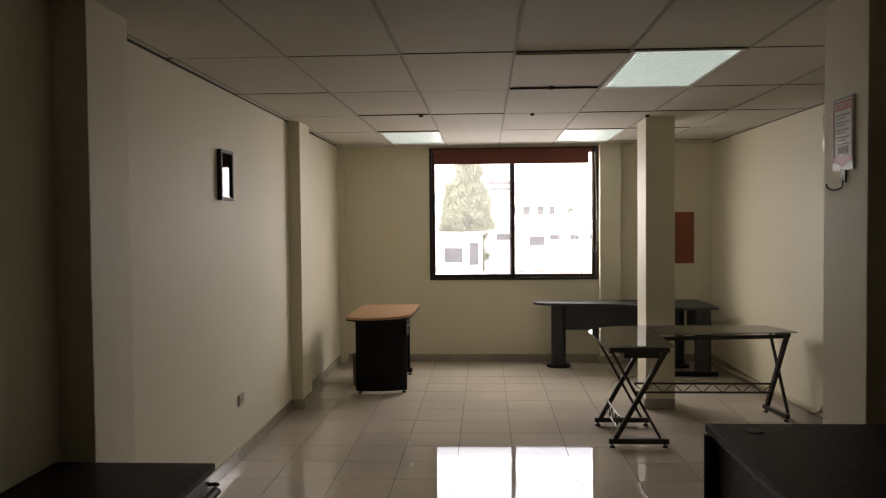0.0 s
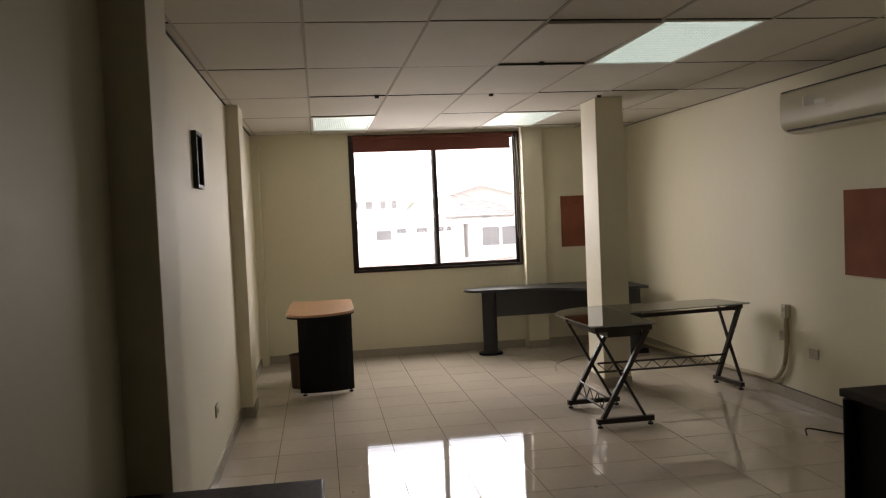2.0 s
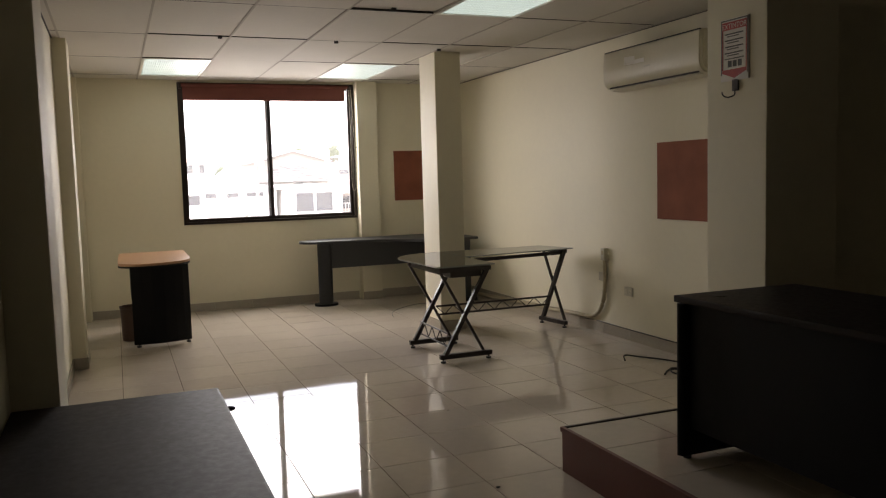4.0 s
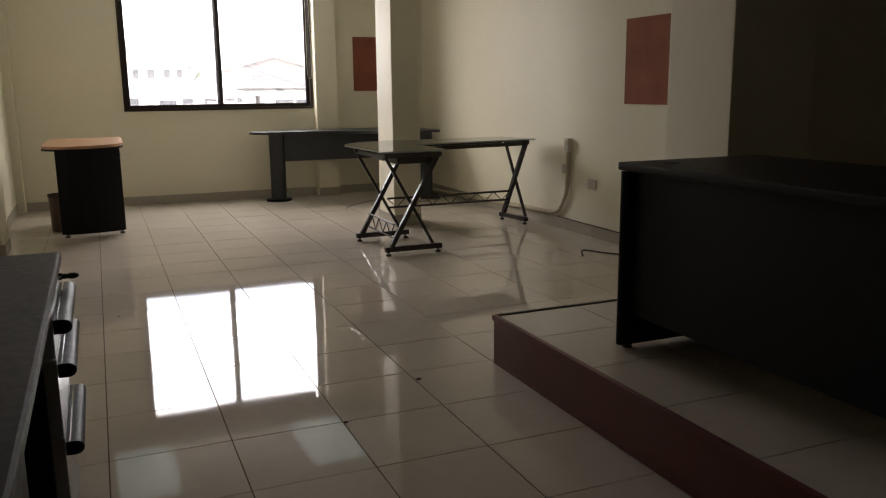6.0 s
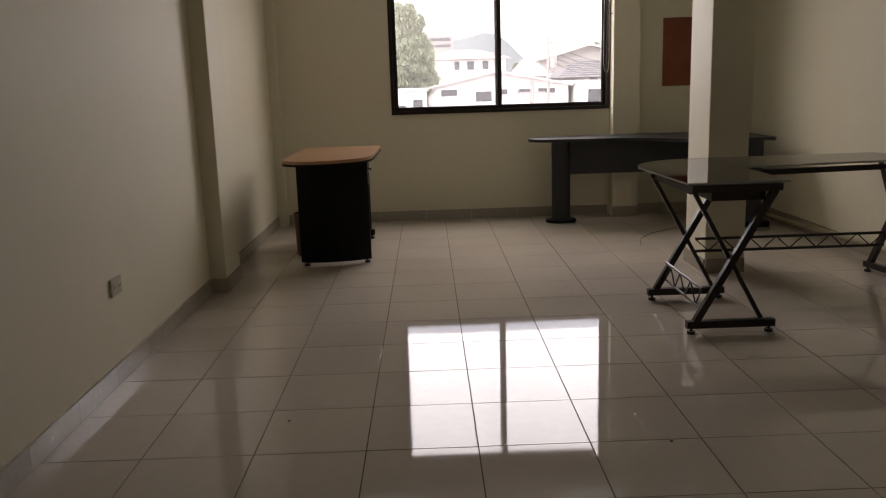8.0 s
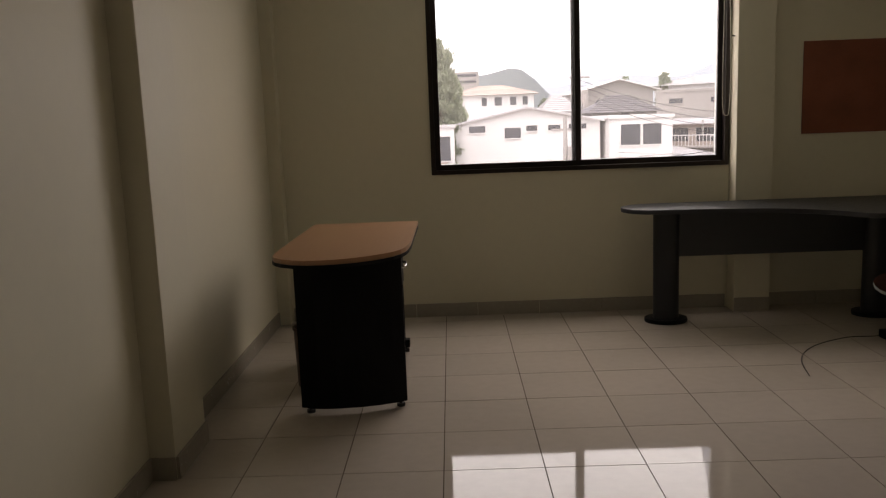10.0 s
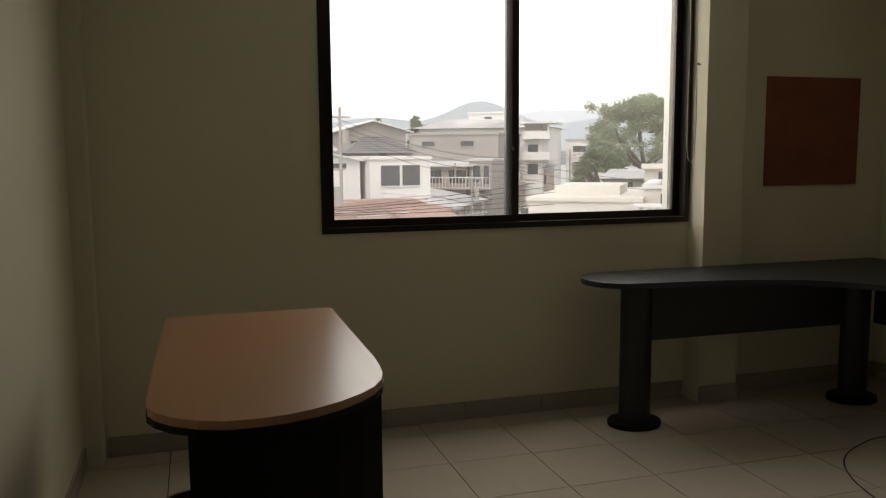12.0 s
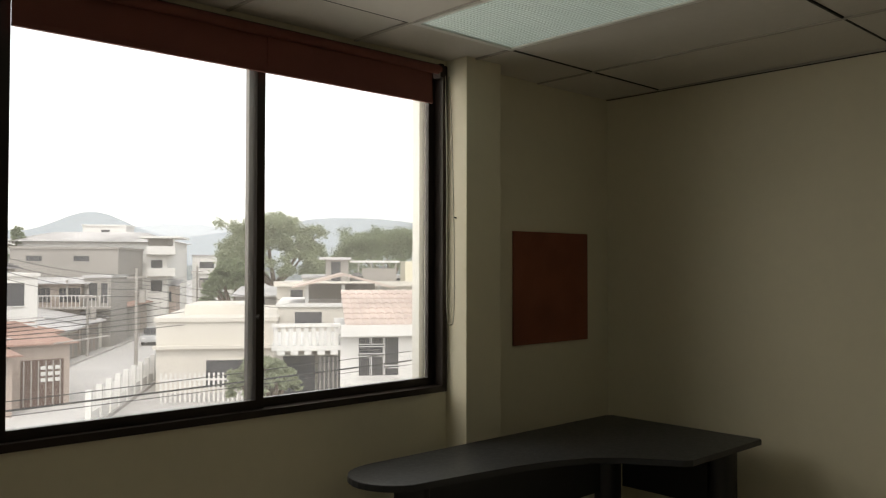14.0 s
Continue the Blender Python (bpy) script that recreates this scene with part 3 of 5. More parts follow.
x_frame((1.452, 6.525), (1.832, 6.525))
x_frame((2.945, 7.01), (2.996, 6.677))


def truss(p, q, z0, z1, n, r=0.007):
    a, b = Vector(p), Vector(q)
    bm = B()
    for z in (z0, z1):
        rod(bm, (*a, z), (*b, z), r, 8)
    part("stretcher", bm, M_STEEL, gd)
    bm = B()
    for i in range(n):
        s, e = a.lerp(b, i / n), a.lerp(b, (i + 1) / n)
        rod(bm, (*s, z0 if i % 2 else z1), (*e, z1 if i % 2 else z0), 0.004, 6)
    part("lattice", bm, M_STEEL, gd)


truss((1.80, 6.86), (2.945, 6.86), 0.20, 0.275, 14, 0.009)
truss((1.52, 5.90), (1.52, 6.50), 0.12, 0.22, 7)
bm = bar(B(), (1.82, 6.52, 0.70), (2.96, 6.66, 0.70), 0.022, 0.03)
part("rail", bm, M_STEEL, gd)
part("rail", bar(B(), (1.90, 7.0, 0.70), (2.93, 7.0, 0.70), 0.022, 0.03), M_STEEL, gd)
part("rail", bar(B(), (1.46, 5.90, 0.70), (1.46, 6.55, 0.70), 0.022, 0.03), M_STEEL, gd)
part("keyboard_tray", bx(1.56, 1.82, 5.92, 6.42, 0.645, 0.69, bevel=0.006), M_STEEL, gd)

# ---- dark desk with drawer units beside the near pillar ----
sd = thing("drawer_desk", "dark brown desk with grooved handles on grey drawers", "desk", -0.8, 2.2, 0)
part("tabletop", bx(-1.135, -0.497, 1.28, 3.04, 0.692, 0.72, bevel=0.008), M_DARKTOP, sd, "dark brown laminate top")
for y0 in (2.56, 1.31):
    u = part("pedestal", bx(-1.12, -0.54 if y0 > 2 else -0.51, y0, y0 + 0.45, 0.03, 0.691, bevel=0.003), M_BLACK, sd)
    if y0 < 2:
        continue
    for z0, z1 in ((0.545, 0.682), (0.345, 0.54), (0.05, 0.34)):
        zh = z1 - (0.045 if z1 > 0.6 else 0.012)
        part("drawer", bx(-0.539, -0.508, y0 + 0.006, y0 + 0.444, z0, z1, bevel=0.003), M_GREYFRONT, u, "pale grey drawer front")
        prof = [(-0.507, zh)] + [(x, z) for x, z in arc(-0.486, zh - 0.017, 0.021, 0.018, 95, -90, 8)] + [(-0.507, zh - 0.034)]
        bm = B()
        lo = [bm.verts.new((x, y0 + 0.008, z)) for x, z in prof]
        hi = [bm.verts.new((x, y0 + 0.442, z)) for x, z in prof]
        bm.faces.new(lo), bm.faces.new(hi[::-1])
        for i in range(len(prof)):
            j = (i + 1) % len(prof)
            bm.faces.new((lo[i], hi[i], hi[j], lo[j]))
        part("handle", bm, M_BLACK, u, "black grooved handle bar", smooth=True)
        part("groove", bx(-0.499, -0.496, y0 + 0.01, y0 + 0.44, zh - 0.002, zh + 0.002), M_CHROME, u, "thin pale groove")
part("modesty_panel", bx(-1.10, -1.08, 1.77, 2.55, 0.2, 0.691), M_BLACK, sd)
lock = part("lock", rod(B(), (-0.508, 2.955, 0.663), (-0.497, 2.955, 0.663), 0.010, 14), M_CHROME, sd, "chrome lock")
bm = bx(-0.500, -0.484, 2.953, 2.957, 0.656, 0.670)
bmesh.ops.create_uvsphere(bm, u_segments=12, v_segments=8, radius=0.009, matrix=Matrix.Translation((-0.470, 2.955, 0.663)) @ Matrix.Diagonal((1.9, 0.6, 1, 1)))
part("key", bm, M_SLOT, lock, "black plastic key left in the lock", smooth=True)

# ---- black desk on the platform ----
bd = thing("office_desk", "large black-brown office desk standing on the platform", "desk", 1.9, 2.2, PH)
part("tabletop", bx(1.358, 2.02, 1.25, 2.968, 0.872, 0.902, bevel=0.009), M_DARKTOP, bd, "dark brown laminate top")
part("front_panel", bx(1.385, 1.405, 1.335, 2.895, 0.345, 0.871, bevel=0.003), M_BLACK, bd, "black front panel ending above the floor")
for y0 in (2.90, 1.295):
    bm = prism(B(), arc(1.362, y0 + 0.019, 0.019, 0.019, 90, 270, 8) + [(2.0, y0), (2.0, y0 + 0.038)], 0.228, 0.871)
    part("end_panel", bm, M_BLACK, bd, "black end panel with a rounded front edge", smooth=True)
for x, y in ((1.39, 2.919), (1.95, 2.919), (1.39, 1.314), (1.95, 1.314)):
    part("glide_foot", rod(B(), (x, y, PH), (x, y, 0.230), 0.018, 12), M_SLOT, bd)
part("cable_grommet", prism(B(), arc(1.50, 2.85, 0.03, 0.03, 0, 345, 23), 0.899, 0.905), M_SLOT, bd, "black cable grommet")

# ---- things on the walls ----
def cork_board(name, label, along, c, z0, size):
    e = thing(name, label, "cork board", *(c[0], c[1], z0), group="wall boards")
    if along == "x":
        part("board", bx(c[0], c[0] + size, c[1] - 0.012, c[1] - 0.001, z0, z0 + 0.595, bevel=0.002), M_CORK, e)
    else:
        part("board", bx(c[0] - 0.012, c[0] - 0.001, c[1], c[1] + size, z0, z0 + 0.595, bevel=0.002), M_CORK, e)
    return e


cork_board("cork_board", "square red-brown cork board on the window wall", "x", (2.345, YB), 1.15, 0.625)
cork_board("cork_board", "square red-brown cork board under the air conditioner", "y", (XR, 4.90), 1.045, 0.61)

ac = thing("air_conditioner", "ivory split air conditioner with a paper sticker", "air conditioner", XR, 5.4, 2.08)
AY0, AY1 = 4.76, 5.97
prof = [(XR - 0.001, 2.39), (XR - 0.182, 2.385), (XR - 0.202, 2.372), (XR - 0.208, 2.28), (XR - 0.208, 2.17), (XR - 0.196, 2.125), (XR - 0.165, 2.095), (XR - 0.11, 2.078), (XR - 0.03, 2.072), (XR - 0.001, 2.078)]
bm = B()
lo = [bm.verts.new((x, AY0, z)) for x, z in prof]
hi = [bm.verts.new((x, AY1, z)) for x, z in prof]
bm.faces.new(lo), bm.faces.new(hi[::-1])
for i in range(len(prof)):
    j = (i + 1) % len(prof)
    bm.faces.new((lo[i], hi[i], hi[j], lo[j]))
bmesh.ops.recalc_face_normals(bm, faces=bm.faces)
bmesh.ops.bevel(bm, geom=[e for e in bm.edges if abs(e.verts[0].co.y - e.verts[1].co.y) < 1e-4 and e.verts[0].co.x < XR - 0.01], offset=0.02, segments=3, affect="EDGES")
part("body", bm, M_AC, ac, smooth=True)
part("air_slot", bar(B(), (XR - 0.172, AY0 + 0.06, 2.098), (XR - 0.172, AY1 - 0.06, 2.098), 0.008, 0.012), M_SLOT, ac, "dark air outlet slot")
part("flap", bar(B(), (XR - 0.148, AY0 + 0.06, 2.083), (XR - 0.148, AY1 - 0.06, 2.083), 0.032, 0.006), M_AC, ac)
part("front_seam", bx(XR - 0.198, XR - 0.186, AY0 + 0.02, AY1 - 0.02, 2.379, 2.3865), M_SLOT, ac, "dark seam above the front cover")
bm = prism(B(), [(XR - 0.2085, 5.60), (XR - 0.238, 5.615), (XR - 0.240, 5.60), (XR - 0.2095, 5.52), (XR - 0.2085, 5.52)], 2.245, 2.305)
part("sticker", bm, M_PAPER, ac, "curled white paper sticker")
part("sticker_tail", bx(XR - 0.2105, XR - 0.2090, 5.40, 5.535, 2.245, 2.275), M_PAPER, ac)
part("top_grille", bx(XR - 0.15, XR - 0.02, AY0 + 0.05, AY1 - 0.05, 2.386, 2.389), M_SLOT, ac)
part("badge", bx(XR - 0.2105, XR - 0.2075, 5.33, 5.40, 2.205, 2.215), M_OUTLET, ac)

pf = thing("picture_frame", "small black picture frame hung on the cream wall", "picture frame", XL, 5.26, 1.8)
bm = bx(XL + 0.001, XL + 0.03, 5.13, 5.15, 1.805, 2.135)
box(bm, XL + 0.001, XL + 0.03, 5.36, 5.38, 1.805, 2.135)
box(bm, XL + 0.001, XL + 0.03, 5.15, 5.36, 1.805, 1.825)
box(bm, XL + 0.001, XL + 0.03, 5.15, 5.36, 2.115, 2.135)
part("frame", bm, M_SLOT, pf, "narrow black frame")
part("print", bx(XL + 0.002, XL + 0.012, 5.15, 5.36, 1.825, 2.115), M_PAPER, pf, "pale document")
pn = part("pane", bx(XL + 0.014, XL + 0.017, 5.15, 5.36, 1.825, 2.115), M_GLASS, pf)
pn.visible_shadow = False


def outlet(label, wall, y, z, w=0.115, h=0.075, side=1):
    e = thing("wall_outlet", label, "outlet", wall, y, z, group="wall outlets")
    s = side
    xs = sorted((wall + s * 0.001, wall + s * 0.011))
    part("plate", bx(*xs, y - w / 2, y + w / 2, z - h / 2, z + h / 2, bevel=0.003), M_OUTLET, e)
    xs = sorted((wall + s * 0.011, wall + s * 0.013))
    for d in (-0.26, 0.26):
        part("socket", bx(*xs, y + d * w - 0.016, y + d * w + 0.016, z - 0.02, z + 0.02), M_AC, e)
        for k in (-0.006, 0.006):
            part("slit", bx(xs[0], xs[1] + 0.0006, y + d * w + k - 0.0012, y + d * w + k + 0.0012, z - 0.007, z + 0.007), M_SLOT, e)


outlet("ivory double socket low on the side wall", XL, 5.55, 0.42)
outlet("ivory double socket beside the conduit", XR, 5.91, 0.415, side=-1)
jb = thing("junction_box", "ivory surface socket box above a flexible conduit", "outlet box", XR, 6.24, 0.66)
part("case", bx(XR - 0.05, XR - 0.001, 6.212, 6.268, 0.655, 0.76, bevel=0.006), M_OUTLET, jb)
part("socket", bx(XR - 0.053, XR - 0.049, 6.226, 6.254, 0.705, 0.74), M_CONDUIT, jb)
part("clamp", bx(XR - 0.04, XR - 0.001, 6.245, 6.315, 0.47, 0.545, bevel=0.004), M_OUTLET, jb)
bm = tube(B(), [(XR - 0.025, 6.24, 0.66), (XR - 0.025, 6.24, 0.45), (XR - 0.028, 6.27, 0.28), (XR - 0.03, 6.36, 0.17), (XR - 0.032, 6.50, 0.125), (XR - 0.032, 6.75, 0.115), (XR - 0.034, 7.1, 0.10), (XR - 0.03, 7.6, 0.085), (XR - 0.03, 8.2, 0.06), (XR - 0.04, 8.9, 0.035), (XR - 0.04, 9.45, 0.03)], 0.017, 10, 0.12)
solid("conduit", bm, M_CONDUIT, "beige flexible conduit running along the skirting", "conduit", smooth=False)


def cable(label, pts, r=0.004):
    solid("cable", tube(B(), pts, r, 8), M_CABLE, label, "cable", smooth=True, group="floor cables")


cable("thin dark cable running along the skirting", [(XR - 0.02, 6.4, 0.10), (XR - 0.02, 6.0, 0.097), (XR - 0.018, 5.4, 0.096), (XR - 0.018, 4.6, 0.095)], 0.005)
cable("loose black cable lying on the tiles", [(2.70, 5.28, 0.006), (2.74, 5.34, 0.03), (2.86, 5.30, 0.012), (2.98, 5.15, 0.006), (3.05, 4.9, 0.006), (3.08, 4.5, 0.006)], 0.006)
cable("coiled black cable on the floor by the platform", [(2.70, 4.80, 0.006), (2.80, 4.88, 0.008), (2.92, 4.82, 0.012), (2.86, 4.70, 0.016), (2.74, 4.74, 0.02), (2.80, 4.86, 0.024), (2.95, 4.78, 0.01), (3.02, 4.55, 0.006)], 0.006)
cable("thin grey cable on the floor under the corner desk", [(1.78, 8.02, 0.005), (1.86, 8.30, 0.005), (2.02, 8.52, 0.005), (2.25, 8.62, 0.02), (2.5, 8.70, 0.005), (2.72, 8.95, 0.005)], 0.0025)
cable("thin dark cable looping behind the corner desk", [(2.5, 8.45, 0.005), (2.62, 8.35, 0.005), (2.8, 8.38, 0.02), (2.95, 8.5, 0.005), (3.05, 8.8, 0.005)], 0.0025)

for cx_, cy_, d in ((0.756, 3.453, 0.011), (0.36, 3.15, 0.009), (-0.35, 5.0, 0.006), (1.02, 4.7, 0.006)):
    bm = B()
    bmesh.ops.create_icosphere(bm, subdivisions=1, radius=d, matrix=Matrix.Translation((cx_, cy_, d * 0.3)) @ Matrix.Diagonal((1.2, 0.8, 0.4, 1)))
    solid("debris", bm, M_SLOT, "small dark crumb of dirt on the tiles", "debris", group="floor dirt")

# extinguisher sign on the pillar face that looks west
sg = thing("extinguisher_sign", "white and red extinguisher instruction sign on the pillar", "sign", 2.012, 3.34, 1.87)
SY0, SY1, SZ0, SZ1 = 3.245, 3.435, 1.845, 2.14
part("plate", bx(2.005, 2.0115, SY0, SY1, SZ0, SZ1, bevel=0.0015), M_SIGNW, sg)


def on_sign(name, y0, y1, z0, z1, m, x=2.0045):
    part(name, bx(x - 0.0006, x, y0, y1, z0, z1), m, sg)


on_sign("outline", SY0 + 0.004, SY0 + 0.009, SZ0 + 0.03, SZ1 - 0.004, M_INK)
on_sign("outline", SY1 - 0.009, SY1 - 0.004, SZ0 + 0.03, SZ1 - 0.004, M_INK)
on_sign("outline", SY0 + 0.010, SY1 - 0.010, SZ1 - 0.009, SZ1 - 0.004, M_INK)
on_sign("header", SY0 + 0.012, SY1 - 0.012, SZ1 - 0.052, SZ1 - 0.015, M_SIGNR)
on_sign("border", SY0 + 0.012, SY0 + 0.018, SZ0 + 0.055, SZ1 - 0.052, M_SIGNR)
on_sign("border", SY1 - 0.018, SY1 - 0.012, SZ0 + 0.055, SZ1 - 0.052, M_SIGNR)
bm = B()
v = [bm.verts.new((2.0042, y, z)) for y, z in ((SY0 + 0.012, SZ0 + 0.055), (SY1 - 0.012, SZ0 + 0.055), (SY1 - 0.012, SZ0 + 0.04), ((SY0 + SY1) / 2, SZ0 + 0.012), (SY0 + 0.012, SZ0 + 0.04))]
bm.faces.new(v)
part("arrow", bm, M_SIGNR, sg, "red downward arrow")
for i in range(4):
    zz = SZ1 - 0.075 - i * 0.03
    on_sign("text_line", SY0 + 0.035, SY1 - 0.03, zz, zz + 0.006, M_INK)
    on_sign("text_line", SY0 + 0.065, SY1 - 0.045, zz - 0.011, zz - 0.006, M_INK)
on_sign("text_line", SY0 + 0.03, SY1 - 0.03, SZ1 - 0.192, SZ1 - 0.187, M_INK)
for k in range(3):
    yy = SY0 + 0.045 + k * 0.034
    on_sign("pictogram", yy, yy + 0.026, SZ0 + 0.066, SZ0 + 0.096, M_INK)
cu = bpy.data.curves.new("lettering", "FONT")
cu.body, cu.size, cu.extrude, cu.align_x = "EXTINTOR", 0.034, 0.0002, "CENTER"
tmp = bpy.data.objects.new("lettering", cu)
scene.collection.objects.link(tmp)
me = bpy.data.meshes.new_from_object(tmp.evaluated_get(bpy.context.evaluated_depsgraph_get()))
bpy.data.objects.remove(tmp)
bm = B()
bm.from_mesh(me)
bm.transform(pose(2.0036, (SY0 + SY1) / 2, SZ1 - 0.046, 90, 0, -90))
part("lettering", bm, M_SIGNW, sg, "white capital letters")
bm = tube(B(), [(2.010, 3.335, 1.855), (2.004, 3.335, 1.80), (2.0, 3.335, 1.775), (1.975, 3.35, 1.765), (1.955, 3.36, 1.775), (1.95, 3.362, 1.79)], 0.0032)
box(bm, 2.004, 2.0115, 3.315, 3.355, 1.795, 1.85)
solid("wall_hook", bm, M_STEEL, "empty metal extinguisher hook below the sign", "hook", smooth=False)

# ---- outdoors, a storey and a half below ----
G = -5.5
AX = radians(34)
O2 = Vector((-0.8, 6.62))
SU, SV = Vector((math.sin(AX), math.cos(AX))), Vector((math.cos(AX), -math.sin(AX)))


def street(u, v):
    """Plan position u metres along and v metres right of the street's axis."""
    return O2 + SU * u + SV * v


def turned(bm):
    """From street coordinates (v, u, z) into the world."""
    bm.transform(Matrix.Translation((O2.x, O2.y, 0)) @ Matrix.Rotation(-AX, 4, "Z"))
    return bm


solid("ground", bx(-2500, 2500, YB + 0.6, 4000, G - 0.5, G), M_GROUND, "dusty pale ground below the window", "ground", "structure")
solid("building_base", bx(XL - 3, XR + 6, YB + 0.02, YB + 0.14, G - 0.4, -0.2), M_WHITEW, "outer wall below the window", "wall", "structure")
solid("road", turned(bx(-16.8, -10.4, 8, 190, G + 0.0, G + 0.03)), M_ROAD, "pale worn concrete street", "road", "structure")
solid("pavement", turned(bx(-17.9, -16.8, 8, 190, G, G + 0.16, bevel=0.02)), M_GROUND, "raised concrete pavement", "pavement", "structure")
solid("pavement", turned(bx(-10.4, -9.4, 8, 190, G, G + 0.16, bevel=0.02)), M_GROUND, "raised concrete pavement", "pavement", "structure")


def house(label, rot, x0, x1, y0, y1, z1, wall, roof="flat", roof_mat=None, rise=1.0, wins=(), over=0.35, bars=False, band=None):
    """A house: wall box, roof and windows on the face towards the viewer (y0). rot: in street coordinates. wins: x0, x1, z0, z1."""
    fx = turned if rot else (lambda b: b)
    c = street((y0 + y1) / 2, (x0 + x1) / 2) if rot else Vector(((x0 + x1) / 2, (y0 + y1) / 2))
    h = thing("house", label, "house", c.x, c.y, G)
    part("wall", fx(bx(x0, x1, y0, y1, G, z1)), wall, h)
    if roof == "flat":
        bm = bx(x0 - 0.12, x1 + 0.12, y0 - 0.12, y1 + 0.12, z1 + 0.002, z1 + 0.22)
        part("roof", fx(bm), roof_mat or wall, h)
    elif roof == "gable":
        xm_ = (x0 + x1) / 2
        bm = B()
        th = 0.12
        for a, b in ((x0 - over, xm_), (x1 + over, xm_)):
            n = 26
            vs = []
            for i in range(n + 1):
                yy = y0 - over + (y1 - y0 + 2 * over) * i / n
                dz = 0.03 if i % 2 else 0
                vs.append((bm.verts.new((a, yy, z1 - 0.1 + dz)), bm.verts.new((b, yy, z1 + rise + dz)), bm.verts.new((b, yy, z1 + rise - th)), bm.verts.new((a, yy, z1 - 0.1 - th))))
            for p, q in zip(vs, vs[1:]):
                for k in range(4):
                    bm.faces.new((p[k], q[k], q[(k + 1) % 4], p[(k + 1) % 4]))
            bm.faces.new(vs[0]), bm.faces.new(vs[-1][::-1])
        part("roof", fx(bm), roof_mat, h)
        for yy in (y0 + 0.01, y1 - 0.01):
            bm = B()
            bm.faces.new([bm.verts.new(c3) for c3 in ((x0, yy, z1), (x1, yy, z1), (xm_, yy, z1 + rise - 0.1))])
            part("gable", fx(bm), wall, h)
    elif roof == "hip":
        xm_, k = (x0 + x1) / 2, min(x1 - x0, y1 - y0) * 0.42
        bm = B()
        b4 = [bm.verts.new((x, y, z1)) for x, y in ((x0 - over, y0 - over), (x1 + over, y0 - over), (x1 + over, y1 + over), (x0 - over, y1 + over))]
        r2 = [bm.verts.new((x0 + k, (y0 + y1) / 2, z1 + rise)), bm.verts.new((x1 - k, (y0 + y1) / 2, z1 + rise))]
        bm.faces.new((b4[0], b4[1], r2[1], r2[0])), bm.faces.new((b4[2], b4[3], r2[0], r2[1]))
        bm.faces.new((b4[1], b4[2], r2[1])), bm.faces.new((b4[3], b4[0], r2[0])), bm.faces.new(b4[::-1])
        rf = part("roof", fx(bm), roof_mat, h)
        bm = B()
        for i in range(1, 9):
            t = i / 9
            rod(bm, (x0 - over + k * t, y0 - over + ((y1 - y0) / 2 + over) * t, z1 + rise * t + 0.03), (x1 + over - k * t, y0 - over + ((y1 - y0) / 2 + over) * t, z1 + rise * t + 0.03), 0.05, 6)
        part("tile_course", fx(bm), roof_mat, rf)
    elif roof == "shed":
        bm = B()
        n = 30
        vs = []
        for i in range(n + 1):
            xx = x0 - over + (x1 - x0 + 2 * over) * i / n
            dz = 0.05 if i % 2 else 0
            vs.append((bm.verts.new((xx, y0 - over, z1 + dz)), bm.verts.new((xx, y1 + over, z1 + rise + dz)), bm.verts.new((xx, y1 + over, z1 + rise - 0.06)), bm.verts.new((xx, y0 - over, z1 - 0.06))))
        for p, q in zip(vs, vs[1:]):
            for k in range(4):
                bm.faces.new((p[k], q[k], q[(k + 1) % 4], p[(k + 1) % 4]))
        part("roof", fx(bm), roof_mat, h)
    if band:
        part("ledge", fx(bx(x0 - 0.15, x1 + 0.1, y0 - 0.25, y0, band, band + 0.18)), wall, h)
    for a, b, c0, c1 in wins:
        bm = bx(a - 0.07, a, y0 - 0.06, y0 + 0.02, c0 - 0.07, c1 + 0.07)
        box(bm, b, b + 0.07, y0 - 0.06, y0 + 0.02, c0 - 0.07, c1 + 0.07)
        box(bm, a, b, y0 - 0.06, y0 + 0.02, c1, c1 + 0.07)
        box(bm, a, b, y0 - 0.09, y0 + 0.02, c0 - 0.07, c0)
        w = part("window", fx(bm), wall, h)
        part("pane", fx(bx(a, b, y0 - 0.012, y0 + 0.01, c0, c1)), M_DARKWIN, w)
        if bars:
            n = max(2, round((b - a) / 0.35))
            for i in range(1, n):
                x = a + (b - a) * i / n
                part("bar", fx(bx(x - 0.025, x + 0.025, y0 - 0.05, y0 - 0.014, c0, c1)), M_IRON, w)
    return h


def building_column(label, x, y, z, r):
    e = thing("utility_pole", label, "pole", x, y, G, group="utility poles")
    part("pole", rod(B(), (x, y, G), (x, y, z), r, 10, r * 0.7), M_GREYW, e)
    part("cross_arm", bx(x - 0.7, x + 0.7, y - 0.05, y + 0.05, z - 0.7, z - 0.58), M_GREYW, e)
    part("transformer", rod(B(), (x + 0.3, y - 0.3, z - 2.4), (x + 0.3, y - 0.3, z - 1.5), 0.24, 12), M_GREYW, e)
    return e


# straight ahead of the window
house("white single-storey house with small windows under a shallow gable", 0, 0.4, 11.0, 64.5, 78, 0.95, M_WHITEW, "gable", M_ZINC, 1.05, [(1.4, 2.6, 0.22, 0.7), (4.0, 5.2, -0.25, 0.5), (5.6, 6.4, 0.22, 0.62), (7.2, 8.1, 0.22, 0.6), (8.7, 10.0, 0.25, 0.62)], over=0.3)
house("low white outbuilding with an open door", 0, -3.2, 0.3, 62.0, 70, 0.70, M_WHITEW, "flat", M_ZINC, 0.3, [(-2.6, -1.2, -1.4, -0.3), (-0.7, 0.0, -1.6, 0.1)])
